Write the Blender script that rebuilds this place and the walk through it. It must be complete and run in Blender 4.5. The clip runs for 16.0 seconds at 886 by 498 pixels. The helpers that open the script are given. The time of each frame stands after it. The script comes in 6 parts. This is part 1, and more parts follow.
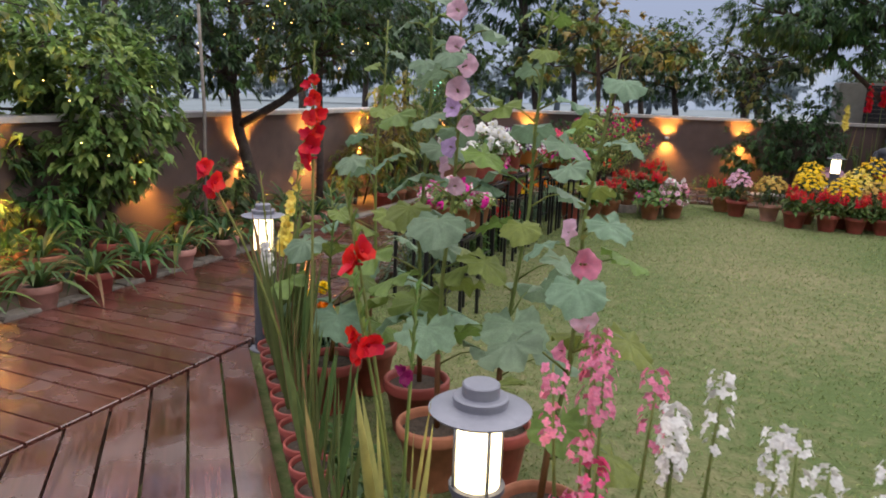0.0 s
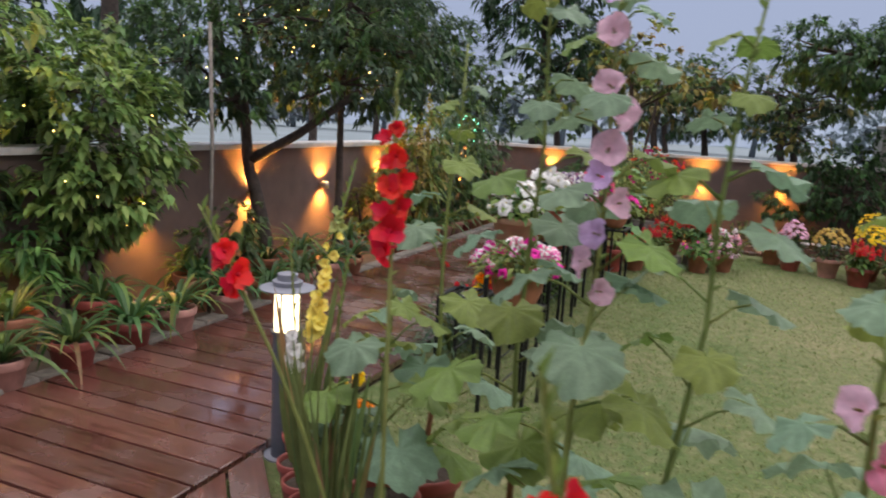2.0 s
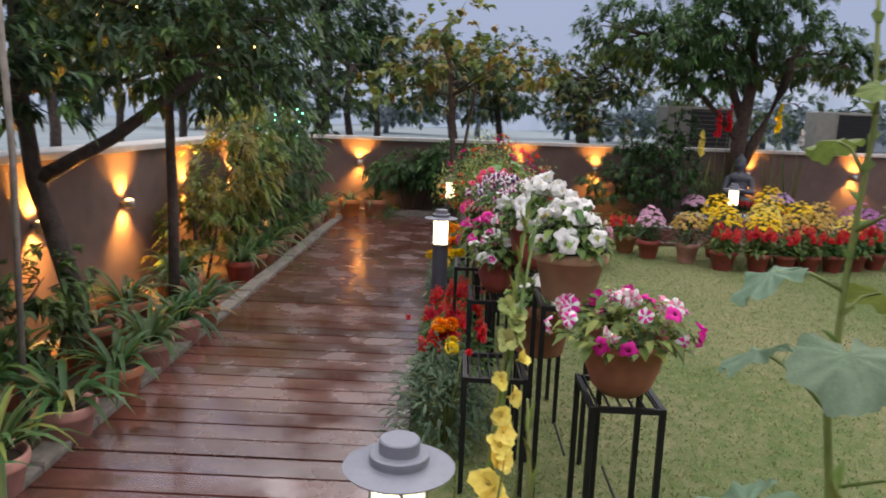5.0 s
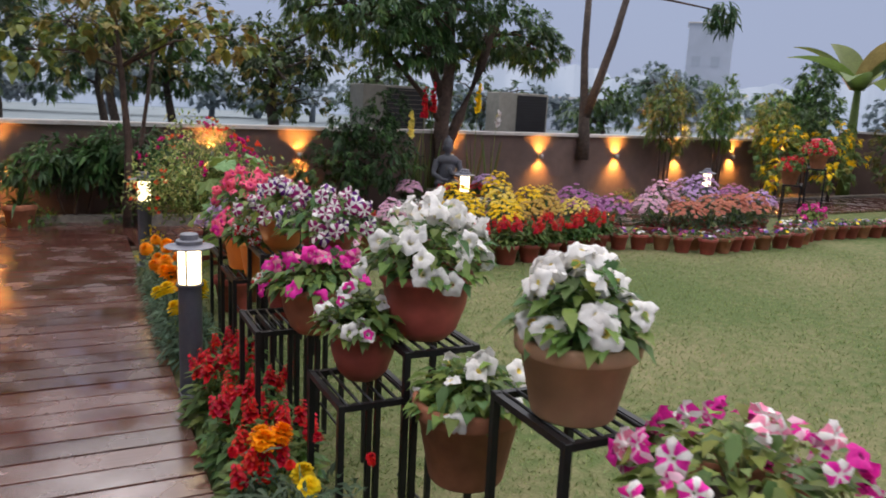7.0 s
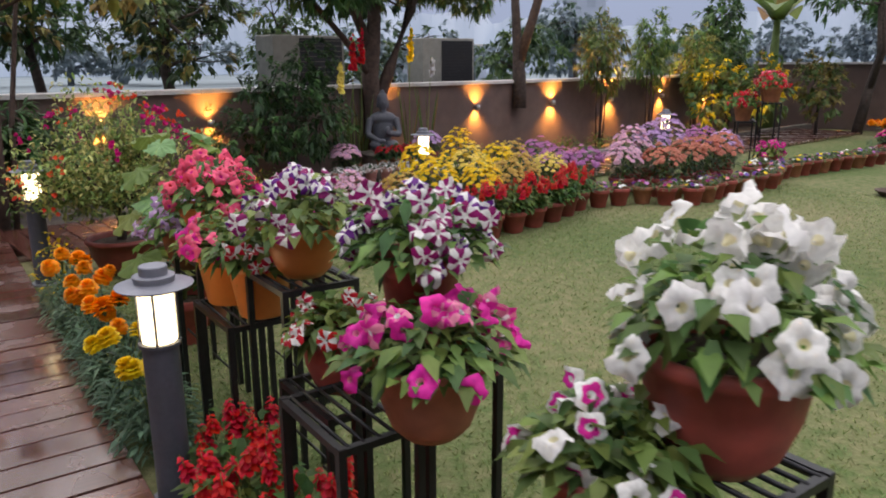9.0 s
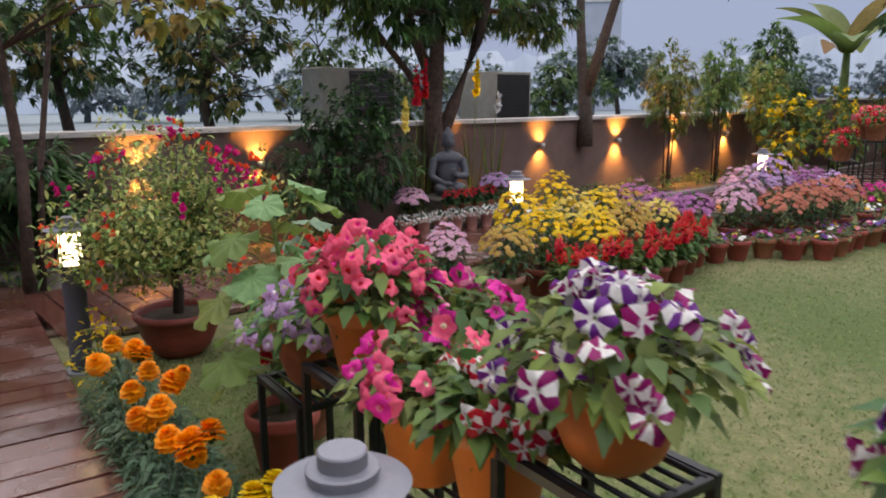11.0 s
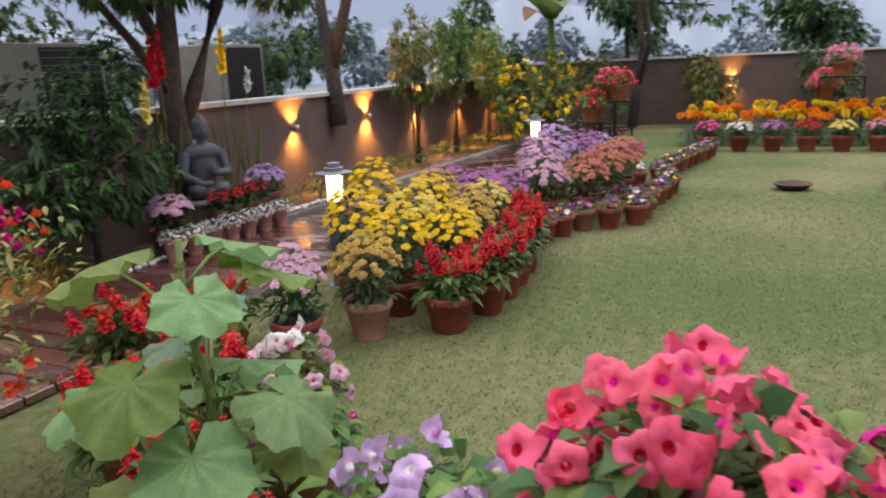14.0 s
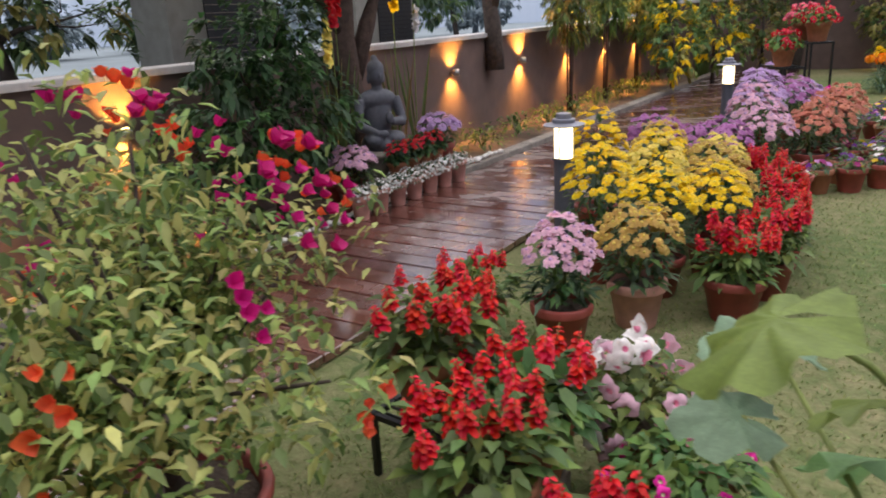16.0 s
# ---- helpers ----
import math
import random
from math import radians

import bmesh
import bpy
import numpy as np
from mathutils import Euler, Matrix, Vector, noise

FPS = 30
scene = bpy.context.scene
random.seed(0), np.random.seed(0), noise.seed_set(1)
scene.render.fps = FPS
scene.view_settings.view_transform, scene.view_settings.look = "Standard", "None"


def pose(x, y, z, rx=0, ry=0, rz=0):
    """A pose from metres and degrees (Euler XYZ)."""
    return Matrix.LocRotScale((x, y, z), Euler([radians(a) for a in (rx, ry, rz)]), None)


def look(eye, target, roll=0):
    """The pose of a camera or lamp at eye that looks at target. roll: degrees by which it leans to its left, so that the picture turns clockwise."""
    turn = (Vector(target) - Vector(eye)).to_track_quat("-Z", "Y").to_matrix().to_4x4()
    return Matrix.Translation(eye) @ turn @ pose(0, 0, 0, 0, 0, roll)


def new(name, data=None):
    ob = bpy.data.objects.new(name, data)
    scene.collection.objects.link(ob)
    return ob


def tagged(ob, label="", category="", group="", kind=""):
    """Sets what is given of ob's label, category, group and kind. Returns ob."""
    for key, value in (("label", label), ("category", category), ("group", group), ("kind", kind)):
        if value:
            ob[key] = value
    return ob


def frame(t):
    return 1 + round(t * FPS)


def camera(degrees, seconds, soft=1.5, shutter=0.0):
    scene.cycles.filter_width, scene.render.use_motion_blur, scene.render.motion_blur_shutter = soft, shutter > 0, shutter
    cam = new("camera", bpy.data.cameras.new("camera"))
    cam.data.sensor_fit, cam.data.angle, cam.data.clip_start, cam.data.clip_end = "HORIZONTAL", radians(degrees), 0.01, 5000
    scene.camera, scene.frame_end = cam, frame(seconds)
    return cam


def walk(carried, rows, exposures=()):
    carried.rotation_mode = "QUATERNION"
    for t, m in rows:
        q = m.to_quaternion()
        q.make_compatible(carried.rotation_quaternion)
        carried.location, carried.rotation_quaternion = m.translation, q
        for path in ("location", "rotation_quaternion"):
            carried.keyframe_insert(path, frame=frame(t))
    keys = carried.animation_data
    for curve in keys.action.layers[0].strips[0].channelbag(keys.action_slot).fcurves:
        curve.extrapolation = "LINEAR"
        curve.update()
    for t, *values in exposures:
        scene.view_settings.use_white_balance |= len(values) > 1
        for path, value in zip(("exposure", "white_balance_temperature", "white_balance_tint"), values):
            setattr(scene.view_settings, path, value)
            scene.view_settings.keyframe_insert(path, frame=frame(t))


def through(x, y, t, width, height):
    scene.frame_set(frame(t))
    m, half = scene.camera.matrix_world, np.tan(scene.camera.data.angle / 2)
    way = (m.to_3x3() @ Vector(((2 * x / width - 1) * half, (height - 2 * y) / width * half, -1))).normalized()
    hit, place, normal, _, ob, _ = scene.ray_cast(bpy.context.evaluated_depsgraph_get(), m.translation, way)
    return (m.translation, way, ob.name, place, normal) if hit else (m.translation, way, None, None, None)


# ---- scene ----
# ---- camera ----
cam = camera(61.7, 16.0, soft=1.8, shutter=0.3)
PATH = [
    (0, (0.176, -0.48, 1.43), (0.086, 1.472, 1.006), 2.0),
    (0.5, (0.076, -0.24, 1.441), (0.035, 1.703, 0.97), 2.2),
    (1, (0.05, 0.009, 1.44), (0.116, 1.95, 0.964), 2.6),
    (1.5, (0.032, 0.242, 1.493), (0.021, 2.196, 1.068), 2.5),
    (2, (-0.196, 0.374, 1.475), (-0.28, 2.341, 1.124), 3.5),
    (2.5, (-0.48, 0.577, 1.47), (-0.716, 2.535, 1.138), 3.8),
    (2.8, (-0.6, 0.777, 1.44), (-0.917, 2.726, 1.122), 3.2),
    (3, (-0.683, 0.903, 1.424), (-1.012, 2.853, 1.125), 3.4),
    (3.5, (-0.919, 1.104, 1.457), (-1.108, 3.077, 1.187), 3.1),
    (4, (-1.168, 1.346, 1.471), (-1.028, 3.319, 1.176), 2.3),
    (4.5, (-1.28, 1.673, 1.45), (-0.86, 3.6, 1.115), 2.2),
    (5, (-1.345, 1.97, 1.449), (-0.706, 3.831, 1.095), 2.2),
    (5.2, (-1.406, 2.122, 1.442), (-0.679, 3.951, 1.083), 2.6),
    (7.3, (-1.338, 3.798, 1.451), (0.125, 5.108, 1.074), 1.7),
    (7.5, (-1.264, 3.942, 1.415), (0.213, 5.235, 1.035), 1.0),
    (8, (-1.106, 4.267, 1.414), (0.39, 5.525, 0.989), 0.4),
    (8.2, (-1.051, 4.395, 1.406), (0.458, 5.625, 0.948), 0.4),
    (10.3, (-0.771, 5.661, 1.385), (0.902, 6.653, 0.919), -1.1),
    (10.5, (-0.678, 5.778, 1.366), (0.964, 6.817, 0.894), -1.2),
    (11, (-0.509, 6.059, 1.363), (1.086, 7.199, 0.966), -0.3),
    (11.5, (-0.379, 6.308, 1.38), (1.245, 7.432, 1.064), -1.0),
    (12, (-0.217, 6.537, 1.387), (1.399, 7.68, 1.099), -0.8),
    (12.5, (-0.065, 6.717, 1.364), (1.587, 7.794, 1.029), -0.5),
    (13, (0.004, 6.948, 1.353), (1.768, 7.792, 0.933), -1.2),
    (13.5, (0.055, 7.207, 1.338), (1.882, 7.867, 0.864), -1.6),
    (14, (0.148, 7.387, 1.355), (2.05, 7.779, 0.878), -2.7),
    (14.5, (0.27, 7.684, 1.345), (2.202, 7.934, 0.894), -3.3),
    (15, (0.363, 7.915, 1.345), (2.267, 8.295, 0.861), -3.1),
    (15.5, (0.516, 8.108, 1.315), (2.357, 8.664, 0.766), -2.9),
    (16, (0.545, 8.338, 1.343), (2.35, 8.952, 0.741), -3.2),
]
walk(cam, [(t, look(eye, target, roll)) for t, eye, target, roll in PATH], [(0.0, 0.88), (5.0, 0.88), (7.5, 0.84), (12.0, 0.86), (14.0, 0.95), (16.0, 0.95)])

# ---- world and light ----
world = bpy.data.worlds.new("dusk_sky")
scene.world = world
world.use_nodes = True
wn = world.node_tree
wn.nodes.clear()
sky = wn.nodes.new("ShaderNodeTexSky")
sky.sky_type = "NISHITA"
sky.sun_disc = False
sky.sun_elevation, sky.sun_rotation = radians(4.0), radians(200)
sky.air_density, sky.dust_density, sky.ozone_density = 1.0, 2.0, 3.0
haze = wn.nodes.new("ShaderNodeMixRGB")
haze.inputs[0].default_value = 0.85
haze.inputs[2].default_value = (4.3, 4.9, 6.9, 1)
back = wn.nodes.new("ShaderNodeBackground")
back.inputs[1].default_value = 0.055
wout = wn.nodes.new("ShaderNodeOutputWorld")
wn.links.new(sky.outputs[0], haze.inputs[1])
wn.links.new(haze.outputs[0], back.inputs[0])
wn.links.new(back.outputs[0], wout.inputs[0])
sun = new("sun", bpy.data.lights.new("sun", "SUN"))
sun.data.energy, sun.data.angle, sun.data.color = 2.5, radians(120), (1.0, 0.925, 0.87)
sun.matrix_world = look((0, 0, 20), (-2.9, -0.9, 0))

# ---- materials ----
def nodes_of(name):
    m = bpy.data.materials.new(name)
    m.use_nodes = True
    nt = m.node_tree
    return m, nt, nt.nodes["Principled BSDF"], nt.nodes["Material Output"]


def varied(nt, color, scale, amount, island=0.0, obj_random=0.0, hue=0.0, dark=(0.5, 0.5, 0.5), detail=6.0):
    """A colour socket: the base colour, mottled by noise at two scales and varied piece by piece."""
    co = nt.nodes.new("ShaderNodeTexCoord")
    n1 = nt.nodes.new("ShaderNodeTexNoise")
    n1.inputs["Scale"].default_value, n1.inputs["Detail"].default_value = scale, detail
    n2 = nt.nodes.new("ShaderNodeTexNoise")
    n2.inputs["Scale"].default_value, n2.inputs["Detail"].default_value = scale * 0.13, 3.0
    nt.links.new(co.outputs["Object"], n1.inputs["Vector"])
    nt.links.new(co.outputs["Object"], n2.inputs["Vector"])
    mul = nt.nodes.new("ShaderNodeMath")
    mul.operation = "MULTIPLY"
    nt.links.new(n1.outputs[0], mul.inputs[0])
    nt.links.new(n2.outputs[0], mul.inputs[1])
    mr = nt.nodes.new("ShaderNodeMapRange")
    mr.inputs[1].default_value, mr.inputs[2].default_value = 0.1, 0.42
    nt.links.new(mul.outputs[0], mr.inputs[0])
    mix = nt.nodes.new("ShaderNodeMixRGB")
    mix.inputs[1].default_value = (*[c * (1 - amount) + c * d * amount * 0.4 for c, d in zip(color, dark)], 1)
    mix.inputs[2].default_value = (*[min(1, c * (1 + amount * 0.45)) for c in color], 1)
    nt.links.new(mr.outputs[0], mix.inputs[0])
    out = mix.outputs[0]
    for on, node, sock in ((island, "ShaderNodeNewGeometry", "Random Per Island"), (obj_random, "ShaderNodeObjectInfo", "Random")):
        if on:
            src = nt.nodes.new(node)
            hs = nt.nodes.new("ShaderNodeHueSaturation")
            v = nt.nodes.new("ShaderNodeMapRange")
            v.inputs[3].default_value, v.inputs[4].default_value = 1 - on, 1 + on
            nt.links.new(src.outputs[sock], v.inputs[0])
            nt.links.new(v.outputs[0], hs.inputs["Value"])
            if hue:
                h = nt.nodes.new("ShaderNodeMapRange")
                h.inputs[3].default_value, h.inputs[4].default_value = 0.5 - hue, 0.5 + hue
                w = nt.nodes.new("ShaderNodeMath")
                w.operation = "FRACT"
                k = nt.nodes.new("ShaderNodeMath")
                k.operation = "MULTIPLY"
                k.inputs[1].default_value = 7.31
                nt.links.new(src.outputs[sock], k.inputs[0])
                nt.links.new(k.outputs[0], w.inputs[0])
                nt.links.new(w.outputs[0], h.inputs[0])
                nt.links.new(h.outputs[0], hs.inputs["Hue"])
            nt.links.new(out, hs.inputs["Color"])
            out = hs.outputs[0]
    return out, n1


def surface(name, color, rough=0.7, scale=12.0, amount=0.5, bump=0.2, bump_dist=0.004, metal=0.0, island=0.0, obj_random=0.0, hue=0.0, spec=0.5, rough_var=0.0):
    m, nt, p, _ = nodes_of(name)
    c, n1 = varied(nt, color, scale, amount, island, obj_random, hue)
    nt.links.new(c, p.inputs["Base Color"])
    p.inputs["Roughness"].default_value, p.inputs["Metallic"].default_value = rough, metal
    p.inputs["Specular IOR Level"].default_value = spec
    if rough_var:
        r = nt.nodes.new("ShaderNodeMapRange")
        r.inputs[3].default_value, r.inputs[4].default_value = rough - rough_var, rough + rough_var
        nt.links.new(n1.outputs[0], r.inputs[0])
        nt.links.new(r.outputs[0], p.inputs["Roughness"])
    if bump:
        b = nt.nodes.new("ShaderNodeBump")
        b.inputs["Strength"].default_value, b.inputs["Distance"].default_value = bump, bump_dist
        nt.links.new(n1.outputs[0], b.inputs["Height"])
        nt.links.new(b.outputs[0], p.inputs["Normal"])
    return m


def leafy(name, color, island=0.35, hue=0.025, rough=0.5, through=0.38, scale=25.0, amount=0.35):
    """Thin living tissue: reflects and lets some light through."""
    m, nt, p, out = nodes_of(name)
    c, _ = varied(nt, color, scale, amount, island, 0.12, hue)
    nt.links.new(c, p.inputs["Base Color"])
    p.inputs["Roughness"].default_value = rough
    p.inputs["Specular IOR Level"].default_value = 0.35
    t = nt.nodes.new("ShaderNodeBsdfTranslucent")
    nt.links.new(c, t.inputs[0])
    mx = nt.nodes.new("ShaderNodeMixShader")
    mx.inputs[0].default_value = through
    nt.links.new(p.outputs[0], mx.inputs[1])
    nt.links.new(t.outputs[0], mx.inputs[2])
    nt.links.new(mx.outputs[0], out.inputs[0])
    return m


def glow(name, color, strength):
    m, nt, p, _ = nodes_of(name)
    p.inputs["Base Color"].default_value = (*color, 1)
    p.inputs["Emission Color"].default_value = (*color, 1)
    p.inputs["Emission Strength"].default_value = strength
    return m


def wood_deck():
    m, nt, p, _ = nodes_of("wet_deck_wood")
    co = nt.nodes.new("ShaderNodeTexCoord")
    info = nt.nodes.new("ShaderNodeObjectInfo")
    off = nt.nodes.new("ShaderNodeVectorMath")
    off.operation = "MULTIPLY_ADD"
    mp = nt.nodes.new("ShaderNodeMapping")
    mp.inputs["Scale"].default_value = (1.6, 26.0, 26.0)
    nt.links.new(co.outputs["Object"], off.inputs[0])
    off.inputs[1].default_value = (1, 1, 1)
    nt.links.new(info.outputs["Location"], off.inputs[2])
    nt.links.new(off.outputs[0], mp.inputs[0])
    g = nt.nodes.new("ShaderNodeTexNoise")
    g.inputs["Scale"].default_value, g.inputs["Detail"].default_value, g.inputs["Distortion"].default_value = 2.2, 8.0, 0.6
    nt.links.new(mp.outputs[0], g.inputs["Vector"])
    stain = nt.nodes.new("ShaderNodeTexNoise")
    stain.inputs["Scale"].default_value, stain.inputs["Detail"].default_value = 3.5, 5.0
    nt.links.new(off.outputs[0], stain.inputs["Vector"])
    ramp = nt.nodes.new("ShaderNodeValToRGB")
    e = ramp.color_ramp.elements
    e[0].position, e[0].color = 0.28, (0.060, 0.021, 0.016, 1)
    e[1].position, e[1].color = 0.75, (0.185, 0.074, 0.056, 1)
    nt.links.new(g.outputs[0], ramp.inputs[0])
    dirt = nt.nodes.new("ShaderNodeMixRGB")
    dirt.inputs[2].default_value = (0.105, 0.044, 0.036, 1)
    dm = nt.nodes.new("ShaderNodeMapRange")
    dm.inputs[1].default_value, dm.inputs[2].default_value, dm.inputs[4].default_value = 0.45, 0.75, 0.7
    nt.links.new(stain.outputs[0], dm.inputs[0])
    nt.links.new(dm.outputs[0], dirt.inputs[0])
    nt.links.new(ramp.outputs[0], dirt.inputs[1])
    hs = nt.nodes.new("ShaderNodeHueSaturation")
    v = nt.nodes.new("ShaderNodeMapRange")
    v.inputs[3].default_value, v.inputs[4].default_value = 0.72, 1.3
    nt.links.new(info.outputs["Random"], v.inputs[0])
    nt.links.new(v.outputs[0], hs.inputs["Value"])
    nt.links.new(dirt.outputs[0], hs.inputs["Color"])
    nt.links.new(hs.outputs[0], p.inputs["Base Color"])
    wet = nt.nodes.new("ShaderNodeMapRange")
    wet.inputs[1].default_value, wet.inputs[2].default_value, wet.inputs[3].default_value, wet.inputs[4].default_value = 0.35, 0.68, 0.08, 0.36
    nt.links.new(stain.outputs[0], wet.inputs[0])
    nt.links.new(wet.outputs[0], p.inputs["Roughness"])
    b = nt.nodes.new("ShaderNodeBump")
    p.inputs["Coat Weight"].default_value, p.inputs["Coat Roughness"].default_value, p.inputs["Coat IOR"].default_value = 1.0, 0.12, 1.6
    p.inputs["Specular IOR Level"].default_value = 0.8
    film = nt.nodes.new("ShaderNodeMapRange")
    film.inputs[1].default_value, film.inputs[2].default_value, film.inputs[3].default_value, film.inputs[4].default_value = 0.38, 0.66, 0.08, 0.36
    nt.links.new(stain.outputs[0], film.inputs[0])
    nt.links.new(film.outputs[0], p.inputs["Coat Roughness"])
    b.inputs["Strength"].default_value, b.inputs["Distance"].default_value = 0.25, 0.003
    nt.links.new(g.outputs[0], b.inputs["Height"])
    nt.links.new(b.outputs[0], p.inputs["Normal"])
    return m


def lawn_mat():
    m, nt, p, _ = nodes_of("mown_grass")
    co = nt.nodes.new("ShaderNodeTexCoord")
    ns = []
    for s, d in ((0.55, 5.0), (13.0, 8.0), (55.0, 6.0)):
        n = nt.nodes.new("ShaderNodeTexNoise")
        n.inputs["Scale"].default_value, n.inputs["Detail"].default_value = s, d
        nt.links.new(co.outputs["Object"], n.inputs["Vector"])
        ns.append(n)
    r = nt.nodes.new("ShaderNodeValToRGB")
    e = r.color_ramp.elements
    e[0].position, e[0].color = 0.42, (0.086, 0.120, 0.040, 1)
    e[1].position, e[1].color = 0.66, (0.22, 0.195, 0.105, 1)
    a = nt.nodes.new("ShaderNodeMath")
    a.operation = "MULTIPLY_ADD"
    a.inputs[1].default_value = 0.55
    s2 = nt.nodes.new("ShaderNodeMath")
    s2.operation = "MULTIPLY"
    s2.inputs[1].default_value = 0.45
    nt.links.new(ns[1].outputs[0], s2.inputs[0])
    nt.links.new(ns[0].outputs[0], a.inputs[0])
    nt.links.new(s2.outputs[0], a.inputs[2])
    nt.links.new(a.outputs[0], r.inputs[0])
    mx = nt.nodes.new("ShaderNodeMixRGB")
    mx.blend_type = "MULTIPLY"
    mx.inputs[0].default_value = 0.45
    fine = nt.nodes.new("ShaderNodeMapRange")
    fine.inputs[1].default_value, fine.inputs[2].default_value, fine.inputs[3].default_value, fine.inputs[4].default_value = 0.3, 0.7, 0.6, 1.3
    nt.links.new(ns[2].outputs[0], fine.inputs[0])
    nt.links.new(r.outputs[0], mx.inputs[1])
    nt.links.new(fine.outputs[0], mx.inputs[2])
    nt.links.new(mx.outputs[0], p.inputs["Base Color"])
    p.inputs["Roughness"].default_value = 0.9
    p.inputs["Specular IOR Level"].default_value = 0.15
    b = nt.nodes.new("ShaderNodeBump")
    b.inputs["Strength"].default_value, b.inputs["Distance"].default_value = 0.5, 0.02
    nt.links.new(ns[2].outputs[0], b.inputs["Height"])
    nt.links.new(b.outputs[0], p.inputs["Normal"])
    return m


M = {}
M["deck"] = wood_deck()
M["lawn"] = lawn_mat()
M["bulb"] = glow("amber_bulb", (1.0, 0.62, 0.2), 14.0)
# Emission in blue-grey takes the place of air haze over the far ridge.
M["haze"] = glow("distance_haze_glow", (0.19, 0.225, 0.30), 1.0)
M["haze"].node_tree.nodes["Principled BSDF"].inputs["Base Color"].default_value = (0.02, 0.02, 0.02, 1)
M["blade"] = leafy("grass_blade", (0.27, 0.30, 0.11), 0.4, 0.03, 0.6)
M["earth"] = surface("damp_earth", (0.12, 0.085, 0.06), 0.95, 9, 0.7, 0.8, 0.02)
# The land's blue-grey is distance haze painted into its base colour.
M["far"] = surface("haze_tinted_land", (0.19, 0.23, 0.25), 0.95, 0.3, 0.35, 0)
M["plaster"] = surface("taupe_plaster", (0.15, 0.10, 0.085), 0.8, 6, 0.35, 0.3, 0.004, rough_var=0.1)
M["coping"] = surface("pale_stone_coping", (0.62, 0.58, 0.55), 0.35, 14, 0.25, 0.1, 0.002)
M["kerb"] = surface("weathered_kerb_concrete", (0.24, 0.21, 0.18), 0.9, 20, 0.6, 0.7, 0.01)
M["pebble"] = surface("white_pebble", (0.75, 0.72, 0.67), 0.5, 30, 0.2, 0.1, 0.002, obj_random=0.12)
M["terra"] = surface("terracotta", (0.42, 0.16, 0.085), 0.75, 18, 0.45, 0.25, 0.002, obj_random=0.2)
M["redclay"] = surface("red_painted_clay", (0.34, 0.07, 0.055), 0.55, 18, 0.45, 0.2, 0.002, obj_random=0.22)
M["pinkclay"] = surface("faded_pink_clay", (0.60, 0.30, 0.25), 0.75, 14, 0.5, 0.2, 0.002, obj_random=0.15)
M["orange"] = surface("orange_planter", (0.62, 0.20, 0.045), 0.45, 14, 0.25, 0.1, 0.001)
M["tan"] = surface("tan_terracotta", (0.50, 0.29, 0.17), 0.7, 12, 0.45, 0.25, 0.002)
M["soil"] = surface("potting_soil", (0.07, 0.05, 0.036), 1.0, 60, 0.6, 1.0, 0.01)
M["iron"] = surface("black_iron", (0.02, 0.02, 0.022), 0.4, 40, 0.5, 0.2, 0.001, 0.4)
M["lampgrey"] = surface("grey_powder_coat", (0.21, 0.215, 0.255), 0.45, 60, 0.15, 0.1, 0.0005, 0.1)
M["steel"] = surface("brushed_steel", (0.5, 0.5, 0.5), 0.35, 60, 0.2, 0.1, 0.0005, 0.8)
M["lampglow"] = glow("lantern_diffuser", (1.0, 0.80, 0.48), 2.6)
M["postgrey"] = surface("dark_grey_powder_coat", (0.085, 0.09, 0.115), 0.5, 60, 0.2, 0.1, 0.0005, 0.1)
# Leaf colour with aerial haze painted in, for trees far off.
M["hazeleaf"] = leafy("haze_painted_leaf", (0.27, 0.33, 0.36), 0.1, 0.01, 0.9)
M["fairy"] = glow("fairy_bulb", (1.0, 0.55, 0.14), 7.0)
M["fairygreen"] = glow("green_bulb", (0.2, 1.0, 0.6), 5.0)
M["bark"] = surface("dark_bark", (0.075, 0.055, 0.045), 0.9, 22, 0.7, 0.9, 0.015)
M["barkred"] = surface("brown_bark", (0.09, 0.058, 0.044), 0.9, 22, 0.7, 0.9, 0.015)
# Bark colour with aerial haze painted in.
M["hazebark"] = surface("haze_painted_bark", (0.16, 0.19, 0.22), 0.9, 4, 0.3, 0)
M["stonegrey"] = surface("dark_grey_stone", (0.10, 0.105, 0.125), 0.6, 30, 0.4, 0.4, 0.004)
M["acbody"] = surface("cream_sheet_metal", (0.26, 0.25, 0.22), 0.5, 10, 0.3, 0.05, 0.001)
M["acgrille"] = surface("dark_grille", (0.02, 0.02, 0.023), 0.5, 30, 0.3, 0.1, 0.001)
# Window and wall colours of the far buildings have distance haze painted in.
M["hazed_window"] = surface("haze_tinted_glass", (0.34, 0.38, 0.45), 0.6, 1, 0.1, 0)
M["hazed_building"] = surface("haze_tinted_render", (0.42, 0.46, 0.54), 0.8, 0.5, 0.2, 0)
